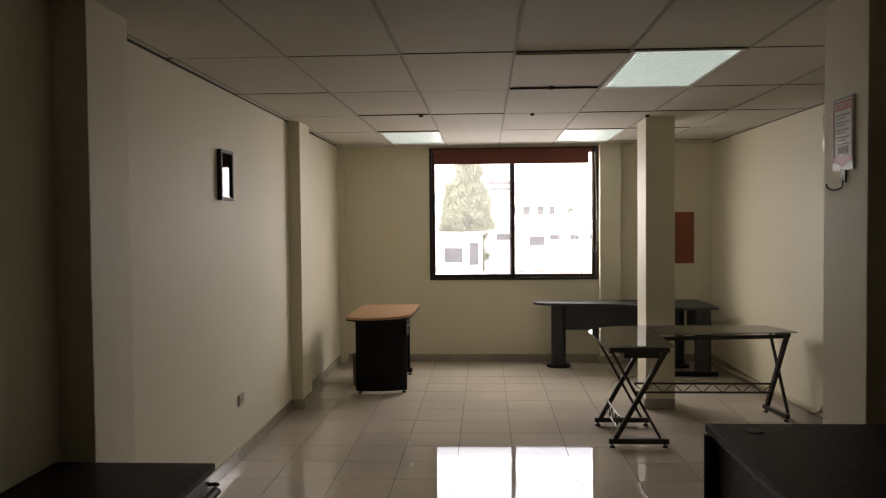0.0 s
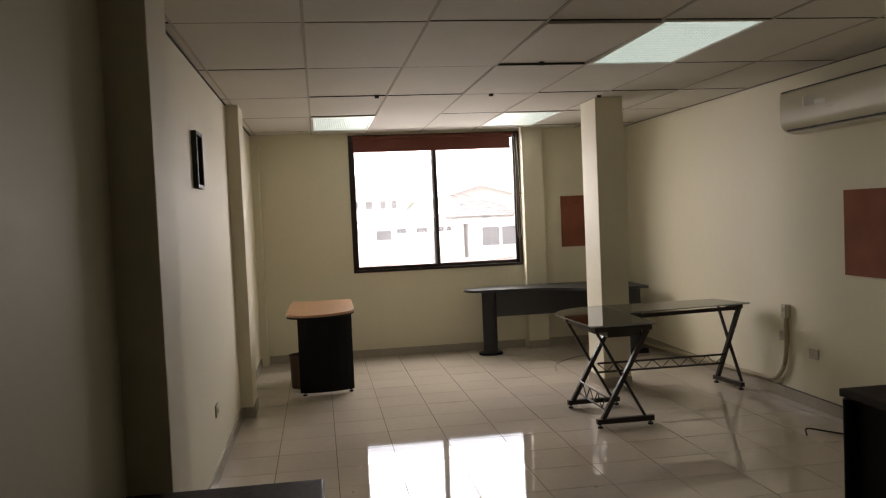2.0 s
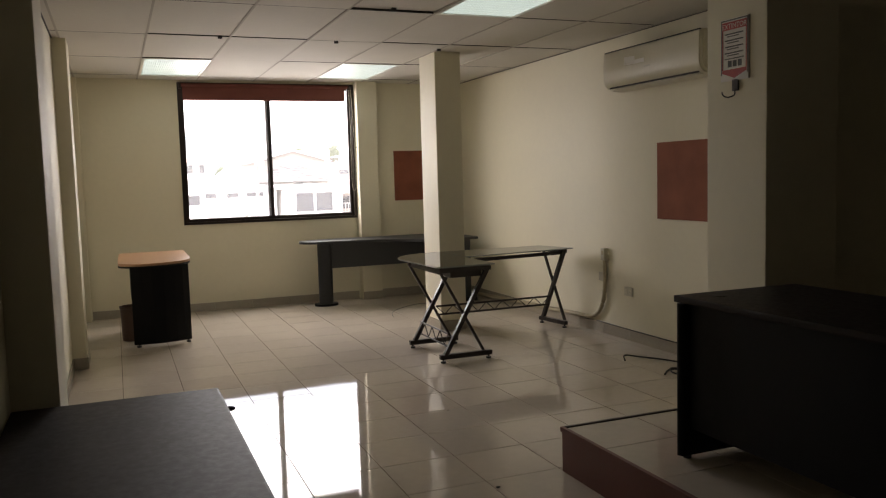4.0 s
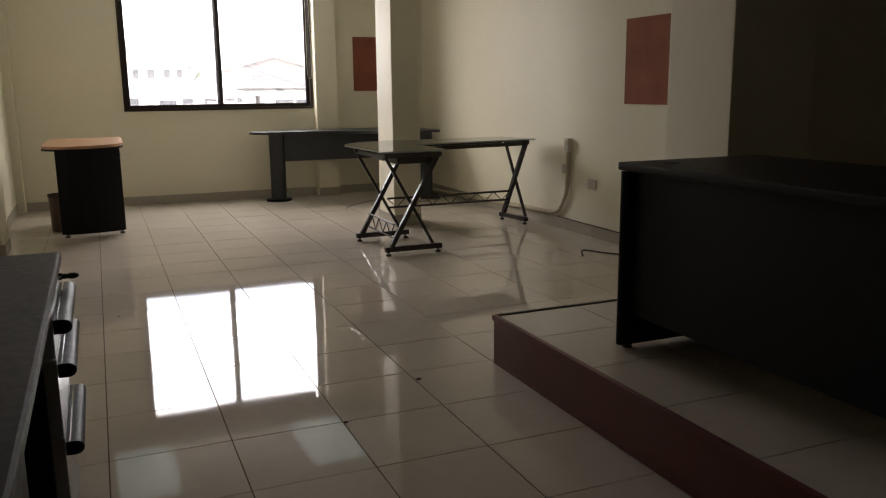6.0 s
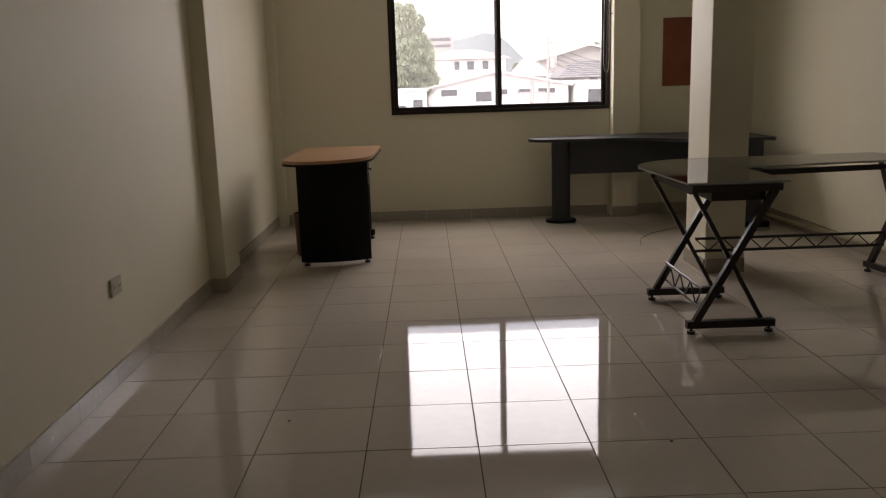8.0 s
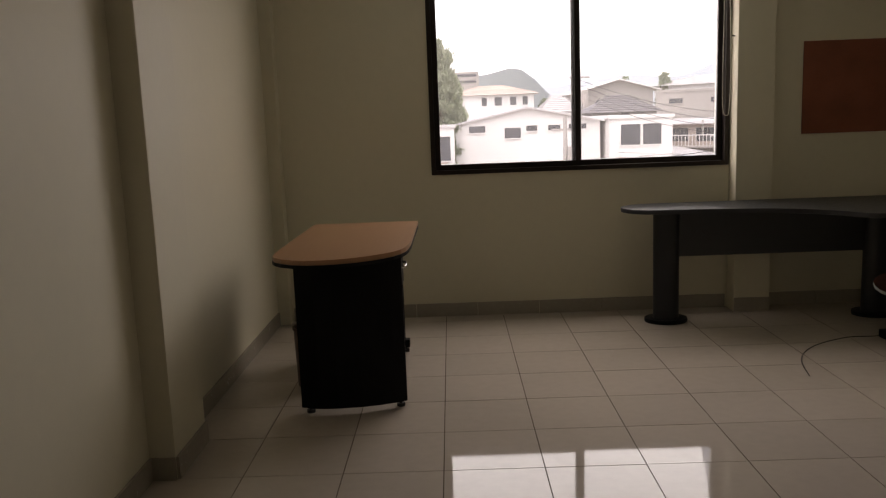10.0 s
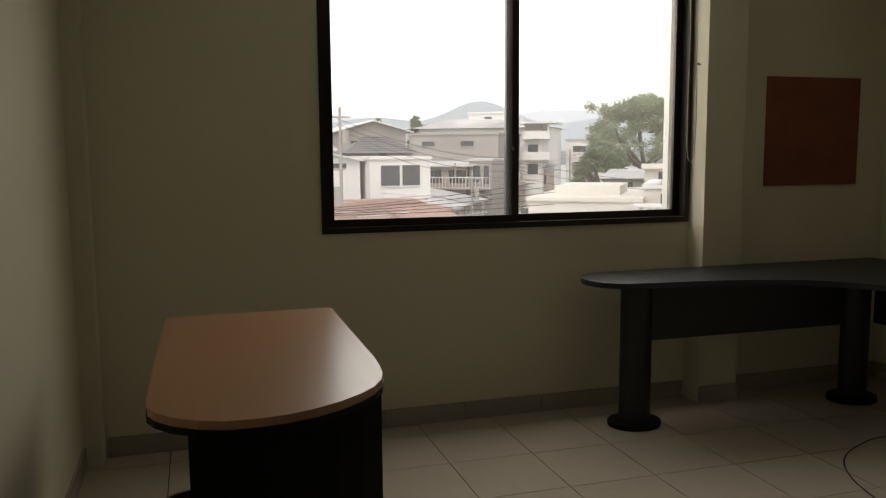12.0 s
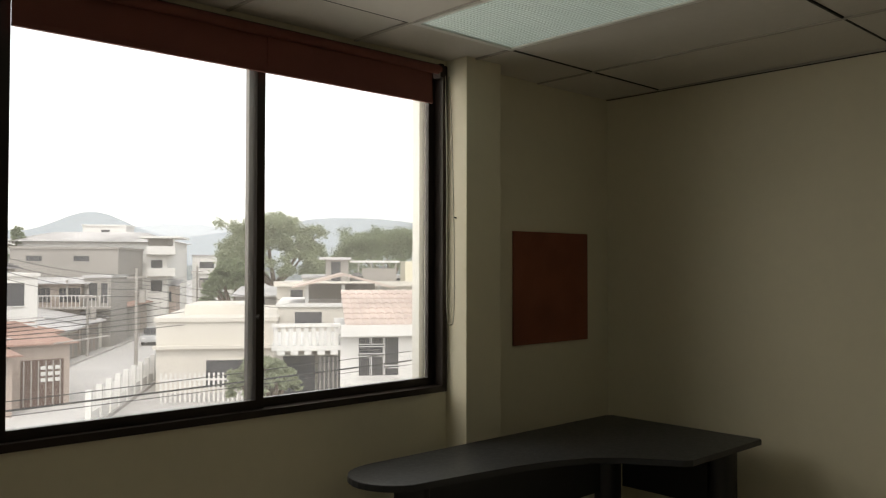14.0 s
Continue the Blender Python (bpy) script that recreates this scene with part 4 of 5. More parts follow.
house("white two-storey house behind with a row of windows", 0, 0.6, 8.2, 84, 96, 3.45, M_WHITEW, "hip", M_CLAY, 1.1, [(3.15, 3.65, 2.4, 3.2), (4.4, 5.1, 2.4, 3.2), (5.9, 6.5, 2.4, 3.2), (7.1, 7.6, 2.4, 3.2)], over=0.5)
house("white flat-roofed house with two large dark windows", 0, 11.4, 15.9, 63.0, 72, 0.88, M_WHITEW, "flat", M_WHITEW, 0.3, [(12.2, 13.6, -1.0, 0.46), (13.78, 15.1, -1.0, 0.46)], bars=False)
house("grey house with a dark tiled hip roof", 0, 12.0, 17.4, 73.5, 80, 1.35, M_GREYW, "hip", M_SLATE, 1.5, [(14.4, 15.1, 0.7, 1.3)], over=0.5)
house("pale warehouse with a shallow white sheet roof", 0, 15.6, 23.6, 100, 120, 3.9, M_GREYW, "gable", M_WHITEW, 1.25, [(17.0, 19.0, 1.9, 2.8)], over=0.8)
house("white office block with ribbon windows far off", 0, 0.5, 6.8, 190, 204, 11.4, M_GREYW, "flat", M_WHITEW, 0.3, [(1.2, 6.2, 10.4, 11.0), (1.2, 6.2, 9.0, 9.6)])
house("house with a glazed lantern on a zinc roof", 0, 8.7, 12.2, 82, 88, 1.6, M_WHITEW, "hip", M_ZINC, 1.7, [(8.0, 9.2, 0.1, 0.9)], over=0.3)
house("low shed with rusty sheet roof", 0, 0.8, 10.4, 48.0, 60.0, -2.6, M_TANW, "shed", M_RUST, 0.8, [])
house("low shed with patched zinc roof", 0, -5.0, 0.4, 46.0, 60.0, -2.7, M_TANW, "shed", M_ZINC, 0.7, [])
h = house("low brown shed with rusty sheet roof and a side gate", 0, 10.8, 13.6, 50.0, 60.0, -2.3, M_TANW, "shed", M_RUST, 0.5, [])
gate = part("gate", bx(11.3, 13.3, 49.94, 50.0, G + 0.1, -3.1), M_BIN, h, "brown sheet-metal gate")
for k in range(6):
    part("gate_rib", bx(11.4 + k * 0.34, 11.46 + k * 0.34, 49.91, 49.94, G + 0.15, -3.15), M_GREYW, gate)
bm = B()
for a in range(3):
    for b in range(3):
        box(bm, 12.2 + a * 0.34, 12.42 + a * 0.34, 49.89, 49.91, -4.2 + b * 0.3, -4.02 + b * 0.3)
part("gate_vent", bm, M_WHITEW, gate, "white pierced vent blocks")

# loose sheets and planks lying on the shed roofs
rnd = random.Random(31)
for i in range(46):
    x, y = rnd.uniform(-4.6, 13.2), rnd.uniform(46.5, 58.5)
    z = (-2.55 if x < 0.5 else -2.45 if x < 10.5 else -2.15) + (y - 46.5) * 0.062 + 0.12
    long_ = rnd.random() < 0.6
    bm = bx(-rnd.uniform(0.8, 2.0), rnd.uniform(0.8, 2.0), -(0.06 if long_ else 0.45), 0.06 if long_ else 0.45, 0.0, 0.05)
    bm.transform(pose(x, y, z, rnd.uniform(-3, 6), rnd.uniform(-7, 7), rnd.uniform(-50, 50)))
    solid("loose_plank" if long_ else "loose_sheet", bm, rnd.choice((M_GREYW, M_RUST, M_ZINC, M_WHITEW)), "weathered plank lying on the shed roof" if long_ else "weathered metal sheet lying on the shed roof", "plank" if long_ else "sheet", group="roof scraps")

# along the street, left side
for i, (u0, u1, zt, wm, rm) in enumerate(((56.5, 60.5, -2.95, M_TANW, M_RUST), (60.8, 66.0, -3.0, M_CREAMW, M_ZINC), (66.3, 72.0, -2.9, M_TANW, M_ZINC), (72.3, 79.0, -2.7, M_CREAMW, M_ZINC), (79.4, 92.0, -2.2, M_GREYW, M_RUST))):
    p = street((u0 + u1) / 2, -21)
    g = thing("garage", "low garage with sheet roof and metal gates on the street", "garage", p.x, p.y, G, group="garages on the street")
    back = -25.5 if i < 3 else -19.4
    part("wall", turned(bx(back, -17.9, u0, u1, G, zt)), wm, g)
    bm = B()
    n = 24
    vs = []
    for k in range(n + 1):
        uu = u0 - 0.2 + (u1 - u0 + 0.4) * k / n
        dz = 0.05 if k % 2 else 0
        vs.append((bm.verts.new((-17.3, uu, zt - 0.05 + dz)), bm.verts.new((back, uu, zt + 0.18 * (-17.3 - back) + dz)), bm.verts.new((back, uu, zt + 0.18 * (-17.3 - back) - 0.1)), bm.verts.new((-17.3, uu, zt - 0.13))))
    for p_, q_ in zip(vs, vs[1:]):
        for k in range(4):
            bm.faces.new((p_[k], q_[k], q_[(k + 1) % 4], p_[(k + 1) % 4]))
    part("roof", turned(bm), rm, g)
    for a, b in ((0.12, 0.42), (0.5, 0.66), (0.74, 0.95)):
        ua, ub = u0 + (u1 - u0) * a, u0 + (u1 - u0) * b
        gate = part("gate", turned(bx(-17.9, -17.82, ua, ub, G + 0.16, zt - 0.45)), M_TANW if a > 0.45 else M_GREYW, g)
        bm = B()
        for k in range(1, 6):
            uu = ua + (ub - ua) * k / 6
            box(bm, -17.82, -17.78, uu - 0.03, uu + 0.03, G + 0.2, zt - 0.5)
        part("rib", turned(bm), M_GREYW, gate)
    part("side_window", turned(bx(-19.8, -18.9, u0 - 0.03, u0 + 0.02, zt - 1.4, zt - 0.5)), M_IRON, g)

house("bare grey rendered two-storey building with small windows", 1, -28.0, -18.4, 81, 92, 3.15, M_GREYW, "flat", M_GREYW, 0.3, [(-26.6, -25.2, 2.0, 2.5), (-22.4, -21.0, 2.0, 2.5), (-23.0, -19.4, -1.6, -0.3)])
house("white apartment house with balconies above the grey block", 1, -34, -16.2, 97, 108, 4.3, M_WHITEW, "hip", M_ZINC, 1.3, [(-18.2, -16.6, 2.4, 3.6), (-20.6, -19.8, 0.2, 1.4), (-29, -27, 2.2, 3.2)], over=0.7, band=1.8)
house("white rooftop stair house", 1, -27.5, -22.5, 103, 107, 6.3, M_WHITEW, "flat", M_WHITEW, 0.3, [(-25.4, -24.4, 5.3, 5.9)])
house("grey house with a long covered balcony", 1, -24.8, -19.5, 72.6, 79.5, 0.1, M_TANW, "shed", M_ZINC, 0.4, [(-23.4, -21.9, -1.5, -0.3), (-21.2, -19.5, -1.5, -0.3)], over=0.8, bars=True)
house("white house with flat canopies at the far end of the street", 1, -15.5, -9.0, 108, 120, 2.8, M_WHITEW, "flat", M_ZINC, 0.3, [(-14.6, -12.8, 1.3, 2.1), (-12.2, -10.0, 1.3, 2.1), (-14.6, -12.8, -1.0, 0.0), (-12.2, -10.0, -1.0, 0.0)], over=0.6, band=0.6)
house("pale tan house row at the far end of the street", 1, -18.2, -15.2, 93.5, 96.5, -0.6, M_TANW, "shed", M_ZINC, 0.6, [(-17.6, -16.9, -2.4, -1.3), (-16.4, -15.6, -2.4, -1.3)])

# along the street, right side
h = house("slim rendered house with an iron-railed upper balcony", 1, -19.4, -17.2, 73.2, 79.2, 0.55, M_GREYW, "flat", M_ZINC, 0.3, [(-19.0, -18.3, -1.4, 0.1), (-18.0, -17.4, -1.6, 0.1)])
bal = part("balcony", turned(bx(-24.0, -17.0, 71.9, 73.19, -2.05, -1.88)), M_GREYW, h)
for k in range(22):
    part("picket", turned(bx(-23.9 + k * 0.32, -23.86 + k * 0.32, 71.95, 72.0, -1.88, -0.98)), M_WHITEW, bal)
part("handrail", turned(bx(-24.0, -17.0, 71.93, 72.02, -0.98, -0.9)), M_WHITEW, bal)
for k in range(3):
    part("post", turned(bx(-23.8 + k * 3.3, -23.65 + k * 3.3, 72.0, 72.15, -0.9, 0.4)), M_GREYW, bal)
h = house("white flats with stacked corner balconies", 1, -18.1, -15.9, 92.4, 96.8, 3.0, M_WHITEW, "flat", M_WHITEW, 0.3, [(-17.6, -16.4, 1.0, 2.2), (-17.6, -16.4, -1.2, 0.0)])
for zb_ in (0.6, 2.95):
    bal = part("balcony", turned(bx(-17.9, -14.9, 91.4, 96.0, zb_ - 0.15, zb_)), M_WHITEW, h)
    part("parapet", turned(bx(-17.9, -14.9, 91.4, 91.55, zb_, zb_ + 0.75)), M_WHITEW, bal)
part("roof_canopy", turned(bx(-18.6, -14.2, 91.0, 96.5, 4.55, 4.75)), M_WHITEW, h)
part("corner_post", turned(bx(-15.2, -15.0, 91.5, 91.7, 2.95, 4.55)), M_WHITEW, h)
part("upper_wall", turned(bx(-18.0, -15.9, 92.6, 96.4, 3.23, 4.55)), M_GREYW, h)
h = house("pale cream flat-roofed house with a deep ledge", 1, -8.7, -2.2, 47.2, 62, -1.55, M_CREAMW, "flat", M_CREAMW, 0.2, [(-6.0, -3.7, -5.2, -3.7)], band=-3.05, bars=False)
part("parapet", turned(bx(-7.6, -3.6, 50, 56, -1.33, -0.75)), M_CREAMW, h)
h = house("white house with grille windows below a clay tile roof", 1, 1.15, 9.5, 37.8, 46, -1.55, M_WHITEW, "flat", M_WHITEW, 0.2, [(1.95, 3.85, -3.5, -1.68), (5.0, 6.9, -3.5, -1.68)])
part("fascia", turned(bx(1.15, 9.7, 37.35, 37.79, -1.64, -1.12)), M_WHITEW, h, "deep white fascia slab")
for row in range(7):
    ua, za = 37.45 + row * 0.95, -1.10 + row * 0.2
    bm = B()
    n = 84
    vs = []
    for i in range(n + 1):
        xx = 1.35 + 8.4 * i / n
        dz = (0.0, 0.045, 0.06, 0.045)[i % 4]
        vs.append([bm.verts.new((xx, uu, zz)) for uu, zz in ((ua, za + dz), (ua + 1.02, za + 0.165 + dz * 0.6), (ua + 1.02, za + 0.1), (ua, za - 0.03))])
    for p_, q_ in zip(vs, vs[1:]):
        for k in range(4):
            bm.faces.new((p_[k], q_[k], q_[(k + 1) % 4], p_[(k + 1) % 4]))
    part("tile_course", turned(bm), M_CLAY, h, "pale clay pantile course")
for a, b in ((1.95, 3.85), (5.0, 6.9)):
    w_ = b - a
    panels = ((0.0, 0.30, 0.0, 0.52), (0.32, 0.62, 0.0, 0.52), (0.64, 1.0, 0.0, 0.22), (0.0, 0.62, 0.56, 0.76), (0.0, 0.30, 0.80, 1.0), (0.32, 0.62, 0.80, 1.0), (0.64, 1.0, 0.26, 1.0))
    for fa, fb, ga, gb in panels:
        xa, xb, za, zb = a + fa * w_, a + fb * w_, -3.5 + ga * 1.82, -3.5 + gb * 1.82
        bm = bx(xa, xb, 37.70, 37.74, za, za + 0.035)
        box(bm, xa, xb, 37.70, 37.74, zb - 0.035, zb)
        box(bm, xa, xa + 0.035, 37.70, 37.74, za + 0.035, zb - 0.035)
        box(bm, xb - 0.035, xb, 37.70, 37.74, za + 0.035, zb - 0.035)
        grille = part("grille_panel", turned(bm), M_WHITEW, h, "white iron grille panel")
        bm = B()
        for k in range(1, 5):
            xk = xa + (xb - xa) * k / 5
            box(bm, xk - 0.012, xk + 0.012, 37.71, 37.73, za + 0.06, zb - 0.06)
        part("rod", turned(bm), M_IRON, grille)
h = house("cream house with a white balustrade balcony", 1, -1.9, 1.1, 39.6, 46, -2.3, M_CREAMW, "flat", M_WHITEW, 0.2, [(-1.5, 0.0, -4.6, -2.7)])
bal = part("balcony", turned(bx(-1.95, 1.14, 37.7, 39.6, -2.28, -2.06)), M_WHITEW, h)
for i in range(9):
    xb_ = -1.9 + i * 0.34
    bm = turned(prism(B(), [(xb_ + 0.13 + 0.11 * math.cos(t_ * 0.5236), 37.8 + 0.05 * math.sin(t_ * 0.5236)) for t_ in range(12)], -2.05, -1.22, bevel=0.02))
    part("baluster", bm, M_WHITEW, bal)
for i in range(5):
    part("corbel", turned(bx(-1.7 + i * 0.6, -1.35 + i * 0.6, 37.72, 38.3, -2.48, -2.285, bevel=0.02)), M_WHITEW, bal)
part("handrail", turned(bx(-1.95, 1.14, 37.7, 37.92, -1.22, -1.05, bevel=0.02)), M_WHITEW, bal)
gate = part("gate", turned(bx(0.15, 1.1, 38.2, 38.24, G + 0.05, -2.6)), M_IRON, h, "dark iron lattice gate")
for i in range(5):
    part("gate_bar", turned(bx(0.2 + i * 0.2, 0.26 + i * 0.2, 38.15, 38.19, G + 0.05, -2.6)), M_GREYW, gate)
h = house("cream house with an open rooftop terrace and gable roof", 1, -2.2, 6.0, 50.0, 60, -0.9, M_CREAMW, "flat", M_WHITEW, 0.3, [(-1.2, 0.4, -2.0, -1.2)])
for xx in (-0.6, 1.6, 3.8):
    part("post", turned(bx(xx, xx + 0.2, 50.4, 50.6, -0.65, 0.45)), M_WHITEW, h)
part("terrace_wall", turned(bx(-0.5, 4.0, 55.5, 55.7, -0.65, 0.4)), M_GREYW, h)
bm = B()
for a, b in ((-1.4, 1.7), (4.8, 1.7)):
    vs = [bm.verts.new(c) for c in ((a, 49.6, 0.3), (b, 49.6, 1.15), (b, 56, 1.15), (a, 56, 0.3), (a, 49.6, 0.2), (b, 49.6, 1.0), (b, 56, 1.0), (a, 56, 0.2))]
    for q in ((0, 1, 2, 3), (4, 7, 6, 5), (0, 4, 5, 1), (3, 2, 6, 7), (0, 3, 7, 4)):
        bm.faces.new([vs[i] for i in q])
part("terrace_roof", turned(bm), M_CLAY, h)
house("pale house with dark window openings behind the terraces", 1, -1.0, 9.0, 67, 76, 0.6, M_CREAMW, "flat", M_ZINC, 0.3, [(0.8, 2.2, -0.5, 0.6), (3.4, 5.2, -0.5, 0.6), (6.2, 7.2, -0.5, 0.6)])
h = house("long cream house with a flat slab roof and rooftop rooms", 1, -2.8, 9.6, 61.5, 66, 0.1, M_CREAMW, "flat", M_WHITEW, 0.3, [(-1.8, -0.9, -1.0, -0.2), (4.2, 5.4, -1.0, -0.2)])
part("slab_edge", turned(bx(-3.0, 9.8, 61.0, 61.5, 0.06, 0.44)), M_CREAMW, h)
hut = part("rooftop_room", turned(bx(0.8, 2.5, 62.2, 64.5, 0.33, 2.05)), M_GREYW, h, "grey rooftop stair room")
part("doorway", turned(bx(1.2, 1.9, 62.14, 62.19, 0.35, 1.9)), M_DARKWIN, hut)
part("canopy", turned(bx(0.3, 2.7, 61.8, 64.6, 2.06, 2.24)), M_ZINC, hut)
for k in range(4):
    part("pergola_post", turned(bx(3.2 + k * 0.95, 3.3 + k * 0.95, 62.2, 62.3, 0.33, 1.85)), M_GREYW, h)
part("pergola_beam", turned(bx(2.6, 6.4, 62.15, 62.35, 1.85, 2.0)), M_WHITEW, h)
part("back_wall", turned(bx(3.6, 6.2, 63.6, 63.8, 0.33, 1.4)), M_GREYW, h)
room = part("rooftop_room", turned(bx(6.8, 9.6, 62.0, 65.5, 0.33, 1.95)), M_YELLOWW, h, "pale yellow rooftop room")
part("window", turned(bx(7.7, 8.8, 61.95, 62.0, 1.0, 1.55)), M_DARKWIN, room)
tank = thing("water_tank", "dark round water tank on the slab roof", "water tank", *street(61.9, 3.1), 0.33)
part("tank_body", turned(rod(B(), (3.1, 61.95, 0.33), (3.1, 61.95, 0.85), 0.52, 18)), M_IRON, tank, smooth=True)
part("tank_lid", turned(rod(B(), (3.1, 61.95, 0.85), (3.1, 61.95, 1.08), 0.52, 18, 0.2)), M_IRON, tank, smooth=True)
house("low grey yard building with sheet roof", 1, -6.0, 4.0, 64, 72, -0.7, M_GREYW, "shed", M_ZINC, 0.5, [(-5, -3.8, -1.8, -1.0)])

rail = thing("yard_fence", "low white slatted fence before the cream house", "fence", *street(44, -6), G)
for i in range(22):
    part("slat", turned(bx(-7.9 + i * 0.24, -7.9 + i * 0.24 + 0.1, 44.0, 44.06, G, G + 1.5)), M_WHITEW, rail)
part("rail", turned(bx(-8.0, -2.6, 44.07, 44.12, G + 1.1, G + 1.2)), M_WHITEW, rail)
# fence on the right-hand pavement
fence = thing("fence", "white post and panel fence along the pavement", "fence", *street(47, -9.6), G)
for i in range(12):
    u = 37 + i * 1.75
    part("post", turned(bx(-9.72, -9.47, u, u + 0.25, G, G + 1.75, bevel=0.02)), M_WHITEW, fence)
    if i < 11:
        part("panel", turned(bx(-9.64, -9.56, u + 0.25, u + 1.75, G, G + 0.7)), M_WHITEW, fence)
        bm = B()
        for k in range(6):
            rod(bm, (-9.6, u + 0.4 + k * 0.25, G + 0.7), (-9.6, u + 0.4 + k * 0.25, G + 1.5), 0.02, 6)
        part("railing", turned(bm), M_WHITEW, fence)

# parked car
c = street(77, -14.3)
car = thing("car", "silver car parked far down the street", "car", c.x, c.y, G)
bm = turned(bx(-15.2, -13.4, 75, 79.2, G + 0.35, G + 0.95, bevel=0.15))
part("body", bm, M_CARW, car, smooth=True)
part("cabin", turned(bx(-15.05, -13.55, 75.9, 78.4, G + 0.93, G + 1.5, bevel=0.22)), M_DARKWIN, car, "dark glazed cabin", smooth=True)
part("roof_panel", turned(bx(-14.9, -13.7, 76.3, 78.0, G + 1.49, G + 1.53)), M_CARW, car)
for x in (-15.2, -13.6):
    for u in (75.9, 78.3):
        part("wheel", turned(rod(B(), (x, u, G + 0.33), (x + 0.2, u, G + 0.33), 0.31, 16)), M_TYRE, car)
for x in (-15.0, -13.9):
    part("headlight", turned(bx(x, x + 0.3, 74.97, 75.03, G + 0.62, G + 0.76)), M_PAPER, car)

# poles and wires
for (u, v), z in (((60.0, -12.4), 1.4), ((90, -12.4), 1.6), ((66, -17.2), -0.2)):
    p = street(u, v)
    building_column("slim concrete utility pole with cross arm", p.x, p.y, z, 0.13)
building_column("concrete utility pole carrying a transformer", 8.9, 60.5, 4.4, 0.13)
building_column("concrete utility pole between the sheds", 5.9, 46.2, 1.2, 0.15)


def wire(a, b, sag, r=0.018):
    a, b = Vector(a), Vector(b)
    pts = [a.lerp(b, i / 6) - Vector((0, 0, sag * 4 * (i / 6) * (1 - i / 6))) for i in range(7)]
    solid("overhead_wire", tube(B(), pts, r, 5), M_CABLE, "sagging overhead electric wire", "wire", group="overhead wires")


P1, P2 = street(60, -12.4), street(90, -12.4)
for k in range(4):
    wire((8.9 - 0.5 + k * 0.33, 60.5, 3.8 - k * 0.5), (P1.x, P1.y, 0.9 - k * 0.5), 0.7)
    wire((P1.x, P1.y, 0.8 - k * 0.5), (P2.x, P2.y, 1.0 - k * 0.5), 0.5)
    wire((P1.x, P1.y, 0.6 - k * 0.55), (44.0, 36.0, -1.0 - k * 0.6), 1.0)
for k, (za, zb) in enumerate(((-1.35, -0.85), (-1.52, -1.05), (-1.50, -0.55))):
    wire((-22, 24.0 + k * 0.4, za), (34, 26 + k * 0.4, zb), 0.28, (0.022, 0.009, 0.011)[k])
for k in range(5):
    wire((-10, 47 + k, -1.0 - k * 0.25), (22, 50 + 2 * k, -1.6 + k * 0.2), 0.6, 0.02)


# trees: trunk, limbs and many small leaf faces in clumps
def leaf_cloud(bm, centres, per, spread, size, rnd_, droop=0.0):
    for c in centres:
        for _ in range(per):
            d = Vector((rnd_.gauss(0, 1), rnd_.gauss(0, 1), rnd_.gauss(0, 0.75))) * spread
            p = Vector(c) + d
            s = size * rnd_.uniform(0.6, 1.4)
            e1 = Vector((rnd_.uniform(-1, 1), rnd_.uniform(-1, 1), rnd_.uniform(-0.6, 0.6) - droop)).normalized() * s
            e2 = e1.orthogonal().normalized() * s * 0.45
            e2.rotate(Matrix.Rotation(rnd_.uniform(0, 6.28), 3, e1.normalized()))
            bm.faces.new([bm.verts.new(p + q) for q in (-e1, e2 * 0.9, e1, -e2 * 0.9)])


def spreading_tree(label, x, y, top, radius, seed, leaf, per=300):
    r = random.Random(seed)
    t = thing("tree", label, "tree", x, y, G)
    bm = B()
    fork = G + (top - G) * 0.42
    rod(bm, (x, y, G), (x + 0.2, y, fork), 0.5, 12, 0.36)
    ends = []
    for i in range(9):
        a = 6.283 * i / 9 + r.uniform(-0.3, 0.3)
        k = r.uniform(0.45, 0.8)
        e = Vector((x + math.cos(a) * radius * k, y + math.sin(a) * radius * k, top - (top - fork) * r.uniform(0.25, 0.6)))
        mid = Vector((x + 0.2, y, fork)).lerp(e, 0.5) + Vector((0, 0, -0.5))
        rod(bm, (x + 0.2, y, fork - 0.2), mid, 0.24, 8, 0.16)
        rod(bm, mid, e, 0.16, 7, 0.06)
        for _ in range(3):
            e2 = e + Vector((r.uniform(-1, 1), r.uniform(-1, 1), r.uniform(0.1, 0.8))) * radius * 0.28
            rod(bm, mid.lerp(e, 0.7), e2, 0.07, 6, 0.03)
            ends.append(e2)
        ends.append(e)
    part("trunk", bm, M_BARK, t)
    for _ in range(150):
        a, k = r.uniform(0, 6.283), math.sqrt(r.uniform(0, 1))
        zz = fork + (top - fork) * (math.sqrt(max(0.0, 1 - k * k)) * 0.94 - r.uniform(0, 0.16) + 0.04)
        ends.append(Vector((x + math.cos(a) * radius * k, y + math.sin(a) * radius * k, zz)))
    bm = B()
    leaf_cloud(bm, ends, per, radius * 0.06, 0.13, r)
    part("crown", bm, leaf, t, "airy crown of small leaves")
    return t


